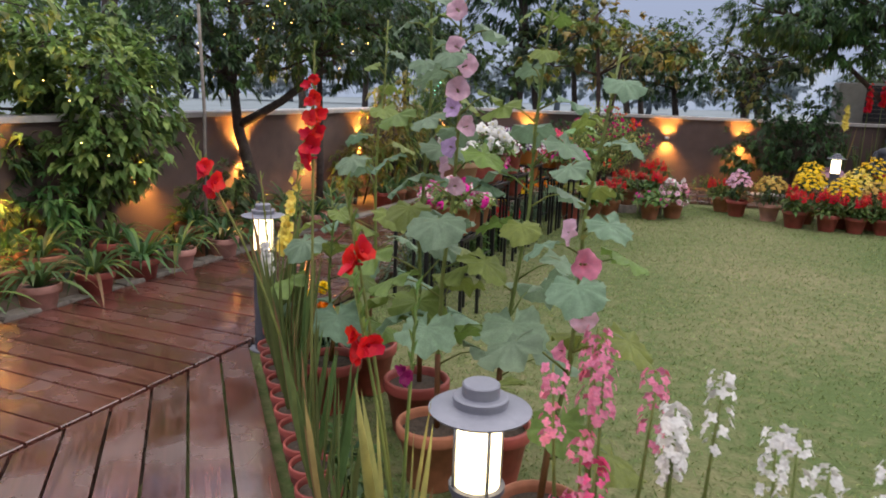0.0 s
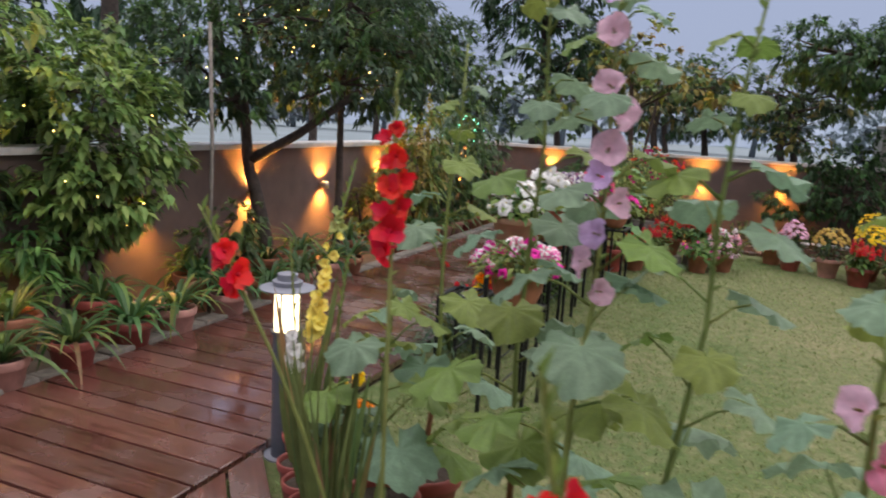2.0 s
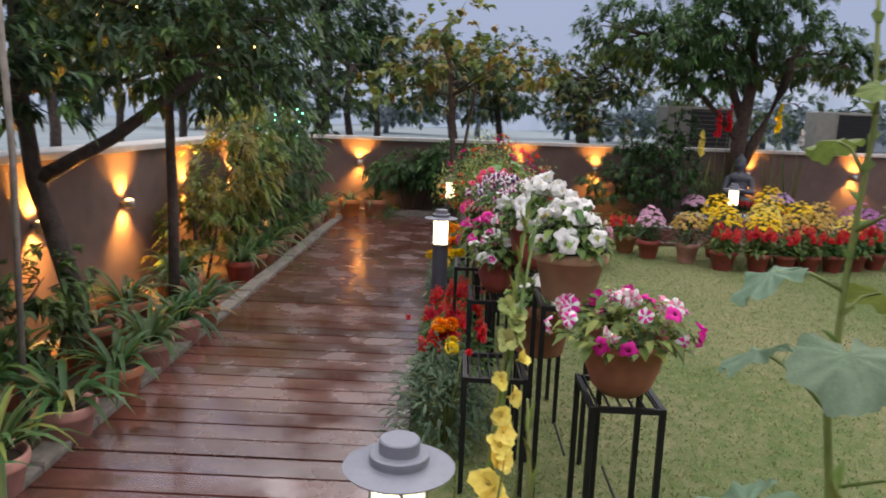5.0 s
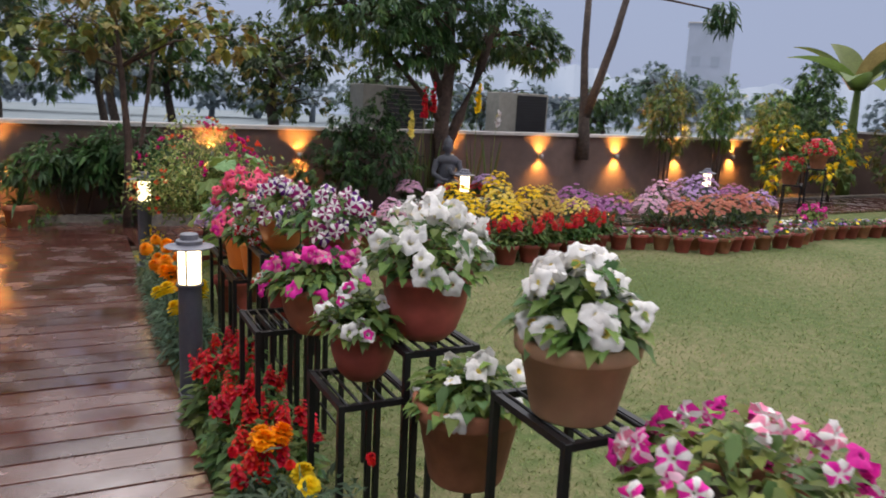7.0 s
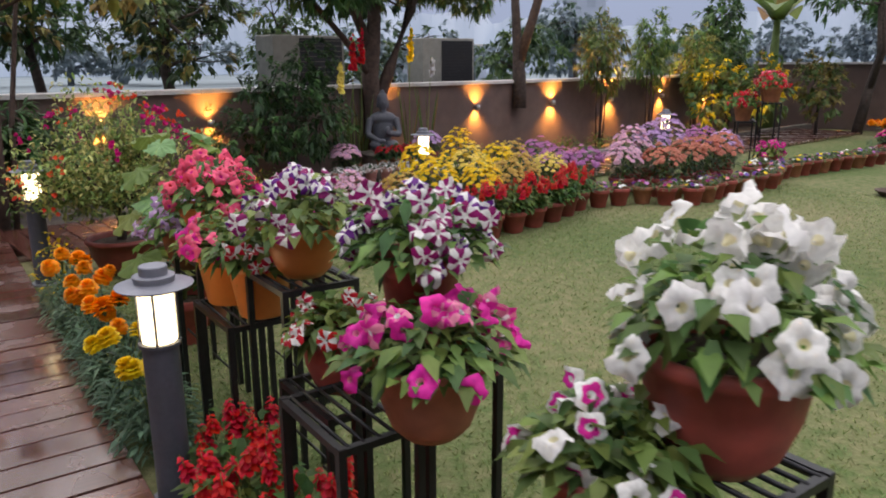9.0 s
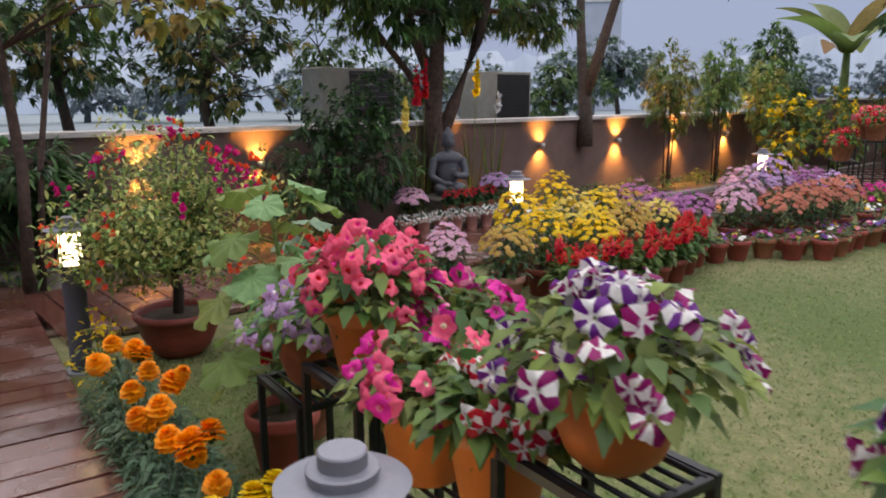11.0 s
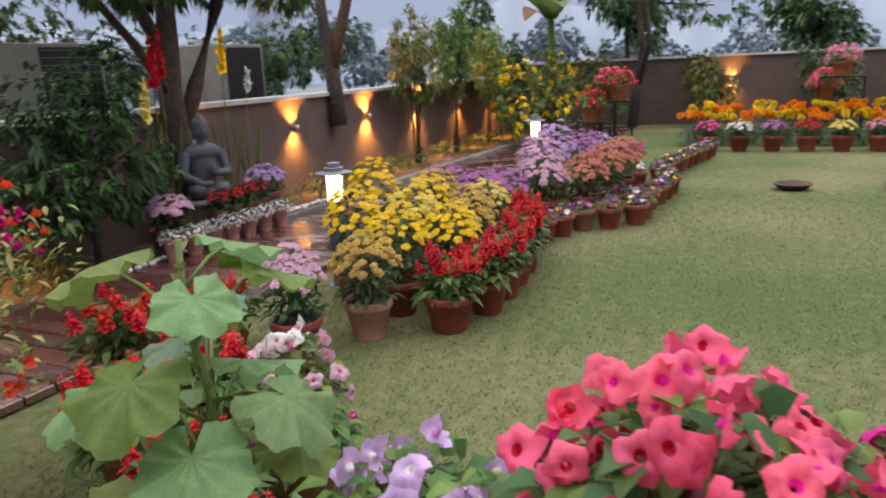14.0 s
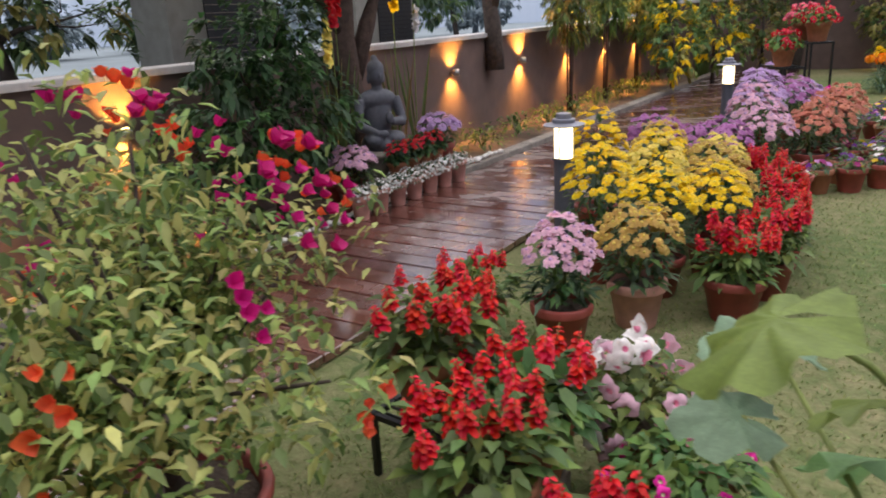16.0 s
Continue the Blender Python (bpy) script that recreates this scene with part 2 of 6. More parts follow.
for key, col, kw in (
    ("leaf", (0.105, 0.185, 0.055), {}), ("leafdark", (0.06, 0.105, 0.042), {}), ("leaflight", (0.18, 0.26, 0.06), {}),
    ("leafyellow", (0.26, 0.24, 0.06), {}), ("leafgrey", (0.085, 0.14, 0.08), {}), ("leafblue", (0.19, 0.30, 0.19), dict(island=0.18)),
    ("leafgreen", (0.22, 0.37, 0.15), dict(island=0.15)), ("leafbright", (0.25, 0.39, 0.11), {}), ("leafvar", (0.44, 0.48, 0.16), dict(island=0.3)), ("strap", (0.075, 0.15, 0.05), dict(rough=0.38)), ("sword", (0.15, 0.21, 0.07), dict(island=0.25)),
    ("straw", (0.33, 0.24, 0.10), {}), ("stem", (0.22, 0.29, 0.09), {}), ("stemrust", (0.36, 0.17, 0.06), {}), ("mari", (0.12, 0.21, 0.12), {}),
):
    M[key] = leafy(key, col, **kw)
for key, col in (
    ("white", (0.82, 0.80, 0.78)), ("cream", (0.75, 0.70, 0.45)), ("yellow", (0.95, 0.68, 0.01)), ("paleyellow", (0.85, 0.70, 0.16)), ("bronze", (0.58, 0.38, 0.09)),
    ("mariorange", (1.0, 0.34, 0.0)), ("red", (0.55, 0.006, 0.02)), ("scarlet", (0.66, 0.008, 0.022)), ("coral", (0.92, 0.13, 0.23)), ("magenta", (0.80, 0.025, 0.36)),
    ("pink", (0.80, 0.26, 0.40)), ("palepink", (0.80, 0.50, 0.62)), ("lilac", (0.62, 0.42, 0.70)), ("violet", (0.14, 0.015, 0.22)), ("plum", (0.28, 0.01, 0.13)),
    ("coralpink", (0.82, 0.12, 0.30)), ("mauve", (0.50, 0.20, 0.46)), ("salmon", (0.62, 0.23, 0.15)), ("boug", (0.50, 0.006, 0.16)), ("orangered", (0.80, 0.10, 0.04)), ("blueviolet", (0.16, 0.08, 0.42)),
):
    M[key] = leafy("petal_" + key, col, island=0.16, hue=0.006, rough=0.55, through=0.3, scale=3.0, amount=0.22)

# ---- geometry helpers ----
UP = Vector((0, 0, 1))


class Geo:
    """Collects faces for one mesh; each face has a material slot."""

    def __init__(self, *mats):
        self.v, self.f, self.m, self.mats = [], [], [], [M[k] for k in mats]

    def add(self, verts, faces, slot=0):
        o = len(self.v)
        self.v += [tuple(p) for p in verts]
        self.f += [tuple(i + o for i in f) for f in faces]
        self.m += [slot] * len(faces)

    def tube(self, pts, radii, n=6, slot=0, cap=True):
        pts = [Vector(p) for p in pts]
        rings = []
        for i, p in enumerate(pts):
            d = (pts[min(i + 1, len(pts) - 1)] - pts[max(i - 1, 0)]).normalized()
            a = d.orthogonal().normalized() if abs(d.z) > 0.95 else d.cross(UP).normalized()
            b = d.cross(a)
            r = radii[i] if isinstance(radii, (list, tuple)) else radii
            rings += [p + a * r * math.cos(2 * math.pi * k / n) + b * r * math.sin(2 * math.pi * k / n) for k in range(n)]
        fs = [(i * n + k, i * n + (k + 1) % n, (i + 1) * n + (k + 1) % n, (i + 1) * n + k) for i in range(len(pts) - 1) for k in range(n)]
        if cap:
            fs += [tuple(range(n))[::-1], tuple(range((len(pts) - 1) * n, len(pts) * n))]
        self.add(rings, fs, slot)

    def leaf(self, p, d, L, W, droop=0.3, fold=0.25, slot=0, segs=3, tip=0.0, face=UP):
        """A pointed leaf with a folded midrib that droops along its length."""
        p, d = Vector(p), Vector(d).normalized()
        side = d.cross(face)
        side = side.normalized() if side.length > 1e-3 else Vector((1, 0, 0))
        nrm = side.cross(d)
        vs = []
        for i in range(segs + 1):
            t = i / segs
            w = W * (math.sin(math.pi * min(1, 0.12 + 0.88 * t)) ** 0.8) if i < segs else tip * W
            c = p + d * L * t - UP * droop * L * t * t
            vs += [c - side * w / 2 + nrm * w * fold, c, c + side * w / 2 + nrm * w * fold]
        fs = []
        for i in range(segs):
            a = i * 3
            fs += [(a, a + 1, a + 4, a + 3), (a + 1, a + 2, a + 5, a + 4)]
        self.add(vs, fs, slot)

    def lathe(self, prof, n=20, slot=0, at=(0, 0, 0)):
        vs = [(at[0] + r * math.cos(2 * math.pi * k / n), at[1] + r * math.sin(2 * math.pi * k / n), at[2] + z) for r, z in prof for k in range(n)]
        self.add(vs, [(i * n + k, i * n + (k + 1) % n, (i + 1) * n + (k + 1) % n, (i + 1) * n + k) for i in range(len(prof) - 1) for k in range(n)], slot)

    def box(self, c, s, rz=0.0, slot=0):
        m = Matrix.Translation(c) @ Matrix.Rotation(rz, 4, "Z")
        vs = [m @ Vector((x * s[0] / 2, y * s[1] / 2, z * s[2] / 2)) for x in (-1, 1) for y in (-1, 1) for z in (-1, 1)]
        self.add(vs, [(0, 1, 3, 2), (4, 6, 7, 5), (0, 4, 5, 1), (2, 3, 7, 6), (0, 2, 6, 4), (1, 5, 7, 3)], slot)

    def put(self, other, m, slots=None):
        self.add([m @ Vector(p) for p in other.v], [], 0)
        o = len(self.v) - len(other.v)
        self.f += [tuple(i + o for i in f) for f in other.f]
        self.m += [slots[i] if slots else i for i in other.m]

    def mesh(self, name, smooth=True):
        me = bpy.data.meshes.new(name)
        me.from_pydata(self.v, [], self.f)
        for mt in self.mats:
            me.materials.append(mt)
        me.polygons.foreach_set("material_index", self.m)
        me.polygons.foreach_set("use_smooth", [smooth] * len(self.f))
        me.update()
        return me


def link(name, mesh, parent=None, m=None, label=""):
    ob = new(name, mesh)
    if parent:
        ob.parent = parent
    if m is not None:
        ob.matrix_basis = m
    if label:
        tagged(ob, label)
    return ob


def thing(name, label, category, x, y, z=0.0, rz=0.0, s=1.0, group=""):
    ob = new(name)
    ob.empty_display_size = 0.05
    ob.matrix_basis = Matrix.Translation((x, y, z)) @ Matrix.Rotation(rz, 4, "Z") @ Matrix.Scale(s, 4)
    return tagged(ob, label, category, group)


def aim(p, d, spin=0.0, s=1.0):
    """A pose at p whose z axis points along d."""
    return Matrix.Translation(p) @ Vector(d).to_track_quat("Z", "Y").to_matrix().to_4x4() @ Matrix.Rotation(spin, 4, "Z") @ Matrix.Scale(s, 4)


def ball(rng, up=False):
    while True:
        v = Vector((rng.uniform(-1, 1), rng.uniform(-1, 1), rng.uniform(0 if up else -1, 1)))
        if 0.05 < v.length <= 1:
            return v


def grounded(rng, spread=1.0):
    a = rng.uniform(0, 2 * math.pi)
    return Vector((math.cos(a) * spread, math.sin(a) * spread, 0))

# ---- flowers ----
def fl_petunia(main, stripe=None, throat="cream", lobes=5, depth=0.55, edge=None):
    """A wavy trumpet one unit in radius, facing +z."""
    g = Geo(main, stripe or main, throat)
    n = lobes * 4
    rings = []
    for r, z in ((0.10, -depth), (0.26, -0.12), (0.66, 0.04), (1.0, -0.06)):
        for k in range(n):
            a = 2 * math.pi * k / n
            w = 1 + (0.13 * math.cos(lobes * a) - 0.05 * math.sin(2 * a) if r > 0.5 else 0)
            zz = z + ((0.10 * math.cos(lobes * a * 2 + r * 3) + 0.09 * math.sin(7 * a)) * (r - 0.3) * 1.4 - 0.3 * (r > 0.9) * (1 + math.sin(2 * a + 1)) + 0.12 * (r > 0.5) * math.sin(3 * a) if r > 0.5 else 0)
            rings.append((r * w * math.cos(a), r * w * math.sin(a), zz))
    for i in range(3):
        fs = {0: [], 1: [], 2: []}
        for k in range(n):
            f = (i * n + k, i * n + (k + 1) % n, (i + 1) * n + (k + 1) % n, (i + 1) * n + k)
            if i == 0:
                fs[2].append(f)
            elif edge and i == 2:
                fs[1].append(f)
            elif stripe and not edge and k % 4 in (1, 2):
                fs[1].append(f)
            else:
                fs[0].append(f)
        for s, ff in fs.items():
            g.f += ff
            g.m += [s] * len(ff)
    g.v += rings
    return g


def fl_mum(main, heart="paleyellow", rows=((12, 1.0, 0.05), (10, 0.72, 0.28), (7, 0.42, 0.45)), seed=1):
    """A many-petalled chrysanthemum head, one unit in radius."""
    rng = random.Random(seed)
    g = Geo(main, heart)
    for n, r, z in rows:
        for k in range(n):
            a = 2 * math.pi * (k + rng.random() * 0.5) / n
            d = Vector((math.cos(a), math.sin(a), 0.1 + z * 0.7))
            g.leaf((d.x * 0.08, d.y * 0.08, z * 0.5), d, r * rng.uniform(0.9, 1.05), 0.42 * r + 0.1, 0.28 - z * 0.3, -0.2, 0, 2, 0.55)
    g.lathe(((0.0, 0.52), (0.16, 0.5), (0.24, 0.34), (0.2, 0.1)), 7, 1)
    return g


def fl_marigold(main, seed=1):
    """A ruffled double marigold head, one unit in radius."""
    rng = random.Random(seed)
    g = Geo(main, "leaf")
    for n, r, z, up in ((12, 0.9, -0.3, -0.15), (13, 1.0, -0.1, 0.15), (12, 0.98, 0.1, 0.45), (11, 0.88, 0.25, 0.8), (10, 0.72, 0.4, 1.2), (8, 0.55, 0.52, 1.9), (6, 0.4, 0.6, 3.0)):
        for k in range(n):
            a = 2 * math.pi * (k + rng.random() * 0.7) / n
            d = Vector((math.cos(a), math.sin(a), up + rng.uniform(-0.1, 0.15)))
            g.leaf((d.x * 0.1, d.y * 0.1, z), d, r * rng.uniform(0.85, 1.05), 0.5 * r + 0.12, 0.3, rng.uniform(-0.35, 0.1), 0, 2, 0.9)
    g.lathe(((0.1, -1.0), (0.25, -0.75), (0.36, -0.4), (0.4, -0.05)), 8, 1)
    return g


def fl_salvia(main="scarlet", seed=1):
    """An upright spike of small hooded flowers, one unit high."""
    rng = random.Random(seed)
    g = Geo(main, "stem")
    g.tube([(0, 0, -0.4), (0, 0, 1.0)], [0.03, 0.012], 4, 1)
    for i in range(7):
        z = i / 7
        for k in range(4 if i < 5 else 2):
            a = i * 0.8 + k * math.pi / 2 + rng.uniform(-0.3, 0.3)
            w = 0.32 * (1 - 0.5 * z)
            g.leaf((0, 0, z * 0.95), (math.cos(a), math.sin(a), rng.uniform(0.2, 0.8)), w * 1.3, w * 0.95, 0.6, 0.3, 0, 2, 0.7)
    return g


def fl_floret(main, heart="cream", petals=6, seed=1):
    """An open gladiolus floret, one unit in radius."""
    rng = random.Random(seed)
    g = Geo(main, heart)
    for k in range(petals):
        a = 2 * math.pi * k / petals + 0.2
        d = Vector((math.cos(a), math.sin(a), rng.uniform(0.7, 1.5)))
        g.leaf((0, 0, -0.55), d, rng.uniform(1.1, 1.45), rng.uniform(0.9, 1.15), rng.uniform(0.1, 0.6), rng.uniform(-0.1, 0.35), 0, 4, 0.5, Vector((math.cos(a) * -1, math.sin(a) * -1, 0.8)))
    g.tube([(0, 0, -0.95), (0, 0, -0.35)], [0.07, 0.16], 6, 0)
    return g


def fl_hollyhock(main="palepink"):
    g = Geo(main, main, "straw")
    n = 25
    for i, (r, z) in enumerate(((0.10, -0.55), (0.40, -0.10), (0.76, 0.12), (1.0, 0.12))):
        for k in range(n):
            a = 2 * math.pi * k / n
            w = 1 + (0.09 * abs(math.sin(2.5 * a)) - 0.05 if i > 1 else 0)
            g.v.append((r * w * math.cos(a), r * w * math.sin(a), z + (0.13 * math.sin(5 * a + i) + 0.09 * math.sin(11 * a + 2 * i) + 0.14 * (i - 1) * math.sin(2 * a) if i > 1 else 0)))
    for i in range(3):
        for k in range(n):
            g.f.append((i * n + k, i * n + (k + 1) % n, (i + 1) * n + (k + 1) % n, (i + 1) * n + k))
            g.m.append(1 if i == 0 else 0)
    g.lathe(((0.0, 0.2), (0.07, 0.15), (0.08, -0.2)), 6, 2)
    return g


def fl_small(main, petals=4, seed=1):
    g = Geo(main)
    rng = random.Random(seed)
    for k in range(petals):
        a = 2 * math.pi * k / petals
        g.leaf((0, 0, 0), (math.cos(a), math.sin(a), 0.2 + 0.2 * rng.random()), 1.0, 0.8, 0.25, 0.1, 0, 2, 0.6)
    return g


def fl_bract(main):
    g = Geo(main)
    for k in range(3):
        a = 2 * math.pi * k / 3
        g.leaf((0, 0, 0), (0.55 * math.cos(a), 0.55 * math.sin(a), 0.8), 1.0, 0.85, 0.12, 0.2, 0, 3, 0.15)
    return g


def lobed_leaf(mat, seed, lobes=5):
    """A broad lobed hollyhock leaf one unit in radius, stalk end at the origin, facing +z."""
    rng = random.Random(seed)
    g = Geo(mat)
    n = lobes * 10
    ph = [rng.uniform(-1, 1) for _ in range(4)]
    radii = (0.22, 0.45, 0.68, 0.86, 1.0)
    g.v.append((0, 0, 0))
    for r in radii:
        for k in range(n):
            a = -math.pi + 0.2 + (2 * math.pi - 0.4) * k / (n - 1)
            u = (k / (n - 1) - 0.5) * 2 * math.pi * lobes
            c = math.cos(u)
            edge = max(0.0, r - 0.5) * 2
            w = r * (1 + edge * (0.085 * c + 0.045 * math.sin(3 * u + ph[2]) + 0.035 * (k % 2))) * (0.8 + 0.2 * math.cos(a * 0.5))
            z = 0.10 * r * math.sin(2 * a + 3 * ph[0]) + 0.10 * abs(c) ** 3 * r - 0.05 * r + edge * (0.10 * math.sin(7 * a + 4 * ph[1]) + 0.03 * (k % 2)) - (0.26 + 0.12 * ph[3]) * r * r
            g.v.append((w * math.cos(a) + 0.12, w * math.sin(a), z))
    g.f += [(0, 1 + k, 2 + k) for k in range(n - 1)]
    g.f += [(1 + i * n + k, 1 + (i + 1) * n + k, 2 + (i + 1) * n + k, 2 + i * n + k) for i in range(len(radii) - 1) for k in range(n - 1)]
    g.m = [0] * len(g.f)
    return g


# ---- structure ----
A20 = radians(20)
D2, N2 = Vector((math.sin(A20), math.cos(A20))), Vector((math.cos(A20), -math.sin(A20)))   # along and across the long deck
WALL_SLOPE = -0.23
WALL_TURN = math.atan(WALL_SLOPE)


def strip(s, a):
    p = N2 * s + D2 * a
    return p.x, p.y


def wall_y(x):
    return 12.67 + WALL_SLOPE * x


def prism(poly, z0, z1, bevel=0.0):
    """A board or slab over a convex outline, with its top edges eased."""
    n = len(poly)
    c = Vector((sum(p[0] for p in poly) / n, sum(p[1] for p in poly) / n))
    inner = [Vector(p) + (c - Vector(p)).normalized() * bevel for p in poly]
    vs = [(*p, z0) for p in poly] + [(*p, z1 - bevel) for p in poly] + [(*p, z1) for p in inner]
    fs = [tuple(range(n))[::-1], tuple(range(2 * n, 3 * n))]
    fs += [(i * n + k, i * n + (k + 1) % n, (i + 1) * n + (k + 1) % n, (i + 1) * n + k) for i in range(2) for k in range(n)]
    return vs, fs


def slab(name, mat, poly, z0, z1, bevel=0.0, **tags):
    g = Geo(mat)
    g.add(*prism(poly, z0, z1, bevel))
    return tagged(new(name, g.mesh(name, False)), kind="structure", **tags)


# Outer ground, coloured with painted haze for the view over the walls.
slab("ground", "far", [(-300, -300), (300, -300), (300, 300), (-300, 300)], -0.3, -0.03, label="flat land around the garden, tinted with distance haze", category="ground")
# the lawn lies to the right of both deck runs
cx0 = strip(-4.5, 11.9)[0]
slab("soil_bed", "earth", [(-6, -6), (16.5, -6), (16.5, 9.0), (cx0, 12.6), (-1.5, 9)], -0.045, -0.02, label="damp brown soil of the planting beds", category="soil")
slab("lawn", "lawn", [(0.2, -6), (17, -6), (17, 7.2), (strip(-2.1, 10.1)[0], 10.35), strip(-2.1, 2.4)], -0.019, 0.0, label="mown green lawn with dry worn patches", category="lawn")


def grass(count):
    rng = random.Random(5)
    g = Geo("blade")
    for _ in range(count):
        y = rng.uniform(0.5, 9.5)
        x = strip(-2.0, 0)[0] + (y - strip(-2.0, 0)[1]) * math.tan(A20) + 0.1 + 8.0 * rng.random() ** 1.5
        if y < 3.0 and x < 0.6 - 0.4 * y:
            continue
        if y > 10.3 - 0.26 * x:
            continue
        h, a = rng.uniform(0.008, 0.02), rng.uniform(0, 6.28)
        dx, dy = math.cos(a) * 0.004, math.sin(a) * 0.004
        lx, ly = rng.uniform(-0.02, 0.02), rng.uniform(-0.02, 0.02)
        g.add([(x - dx, y - dy, 0), (x + dx, y + dy, 0), (x + lx, y + ly, h)], [(0, 1, 2)])
    return tagged(new("grass_blades", g.mesh("grass_blades")), "short mown grass blades on the lawn", "grass", kind="stuff")


grass(110000)

# the deck: joists below, boards as separate pieces
g = Geo("earth")
for s in (-3.3, -2.8, -2.3):
    x, y = strip(s, 5.0)
    g.box((x, y, -0.01), (0.08, 13.4, 0.04), -A20)
g.box((6.0, 9.3, -0.01), (12.0, 0.08, 0.04), math.atan(-0.26))
deck = tagged(new("deck", g.mesh("deck")), "wet reddish brown hardwood deck walkway", "deck", kind="structure")
PITCH, GAP, TOP = 0.155, 0.013, 0.05


def deck_board(poly, turn):
    """One board: its mesh lies along its own x axis so that the grain follows it."""
    c = sum((Vector(p) for p in poly), Vector((0, 0))) / len(poly)
    cs, sn = math.cos(-turn), math.sin(-turn)
    loc = [((p[0] - c.x) * cs - (p[1] - c.y) * sn, (p[0] - c.x) * sn + (p[1] - c.y) * cs) for p in poly]
    key = tuple(round(v, 3) for p in loc for v in p)
    if key not in BOARDS:
        g = Geo("deck")
        g.add(*prism(loc, 0.012, TOP, 0.004))
        BOARDS[key] = g.mesh("deck_board", False)
    jit = (hash_rng.uniform(-0.0025, 0.002))
    link("deck_board", BOARDS[key], deck, Matrix.Translation((c.x, c.y, jit)) @ Matrix.Rotation(turn, 4, "Z"))


BOARDS, hash_rng = {}, random.Random(3)
a = -2.0
while a < 11.7:
    deck_board([strip(-3.48, a), strip(-2.12, a), strip(-2.12, a + PITCH - GAP), strip(-3.48, a + PITCH - GAP)], -A20)
    a += PITCH
A1 = radians(21.5)
d1, n1 = Vector((-math.sin(A1), math.cos(A1))), Vector((math.cos(A1), math.sin(A1)))
for k in range(14):
    u1 = 0.235 - PITCH * k
    u0 = u1 - PITCH + GAP
    w0, w1 = [(2.09 + u * N2.dot(n1)) / -N2.dot(d1) for u in (u0, u1)]
    deck_board([n1 * u0 + d1 * -3.5, n1 * u1 + d1 * -3.5, n1 * u1 + d1 * w1, n1 * u0 + d1 * w0], A1 + math.pi / 2)
A3 = math.atan(-0.26)
e3, f3 = Vector((math.cos(A3), math.sin(A3))), Vector((-math.sin(A3), math.cos(A3)))
for k in range(92):
    q0 = -1.09 + PITCH * k
    q1 = q0 + PITCH - GAP
    deck_board([e3 * q0 + f3 * 10.15, e3 * q1 + f3 * 10.15, e3 * q1 + f3 * 11.4, e3 * q0 + f3 * 11.4], A3 + math.pi / 2)


def wall(name, x0, y0, x1, y1, inner, h=1.06, label="taupe plastered garden wall with stone coping"):
    """A garden wall from one end to the other; inner: the side (+1 left, -1 right) on which it is seen."""
    d = Vector((x1 - x0, y1 - y0))
    L = d.length
    d.normalize()
    n = Vector((-d.y, d.x)) * -inner
    g = Geo("plaster")
    p0, p1 = Vector((x0, y0)), Vector((x1, y1))
    poly = [p0, p1, p1 + n * 0.2, p0 + n * 0.2]
    if inner < 0:
        poly = poly[::-1]
    g.add(*prism(poly, -0.1, h))
    ob = tagged(new(name, g.mesh(name, False)), label, "wall", kind="structure")
    step, t = 0.9, 0.0
    turn = math.atan2(d.y, d.x)
    while t < L - 0.05:
        ln = min(step, L - t) - 0.004
        g = Geo("coping")
        c = p0 + d * (t + ln / 2) + n * 0.1
        key = ("cope", round(ln, 3))
        if key not in BOARDS:
            g.add(*prism([(-ln / 2, -0.15), (ln / 2, -0.15), (ln / 2, 0.15), (-ln / 2, 0.15)], 0, 0.045, 0.008))
            BOARDS[key] = g.mesh("coping_slab", False)
        link("coping_slab", BOARDS[key], ob, Matrix.Translation((c.x, c.y, h)) @ Matrix.Rotation(turn, 4, "Z"))
        t += step
    return ob


cx, cy = strip(-4.5, 11.9)
wall("wall_west", *strip(-4.5, -6.0), *strip(-4.5, 11.9), -1, 1.09)
wall("wall_north", cx, wall_y(cx), 16.6, wall_y(16.6), -1, 1.07)
wall("wall_east", 16.6, wall_y(16.6), 14.2, -6.0, -1, 1.3)
wall("wall_south", 14.2, -6.0, *strip(-4.5, -6.0), -1, 2.6, "plain taupe house wall closing the garden")

# kerbs, edging and pebbles
g = Geo("kerb")
a = -1.5
rng = random.Random(8)
while a < 11.3:
    ln = rng.uniform(0.35, 0.6)
    g.add(*prism([strip(-3.61, a), strip(-3.50, a), strip(-3.50, a + ln - 0.012), strip(-3.61, a + ln - 0.012)], -0.03, 0.06 + rng.uniform(-0.008, 0.01), 0.012))
    a += ln
tagged(new("kerb", g.mesh("kerb", False)), "weathered concrete kerb along the deck", "kerb", kind="structure")
g = Geo("kerb")
for k in range(26):
    q = 3.0 + k * 0.5
    g.add(*prism([e3 * q + f3 * 11.42, e3 * (q + 0.49) + f3 * 11.42, e3 * (q + 0.49) + f3 * 11.55, e3 * q + f3 * 11.55], -0.03, 0.09, 0.012))
tagged(new("kerb", g.mesh("kerb_stone", False)), "pale stone kerb beside the rear deck", "kerb", kind="structure")
# raised end of the long deck
slab("step_edge", "kerb", [strip(-3.6, 11.72), strip(-0.9, 11.55), strip(-0.9, 11.68), strip(-3.6, 11.85)], -0.03, 0.12, 0.01, label="stone edging at the end of the deck", category="kerb")


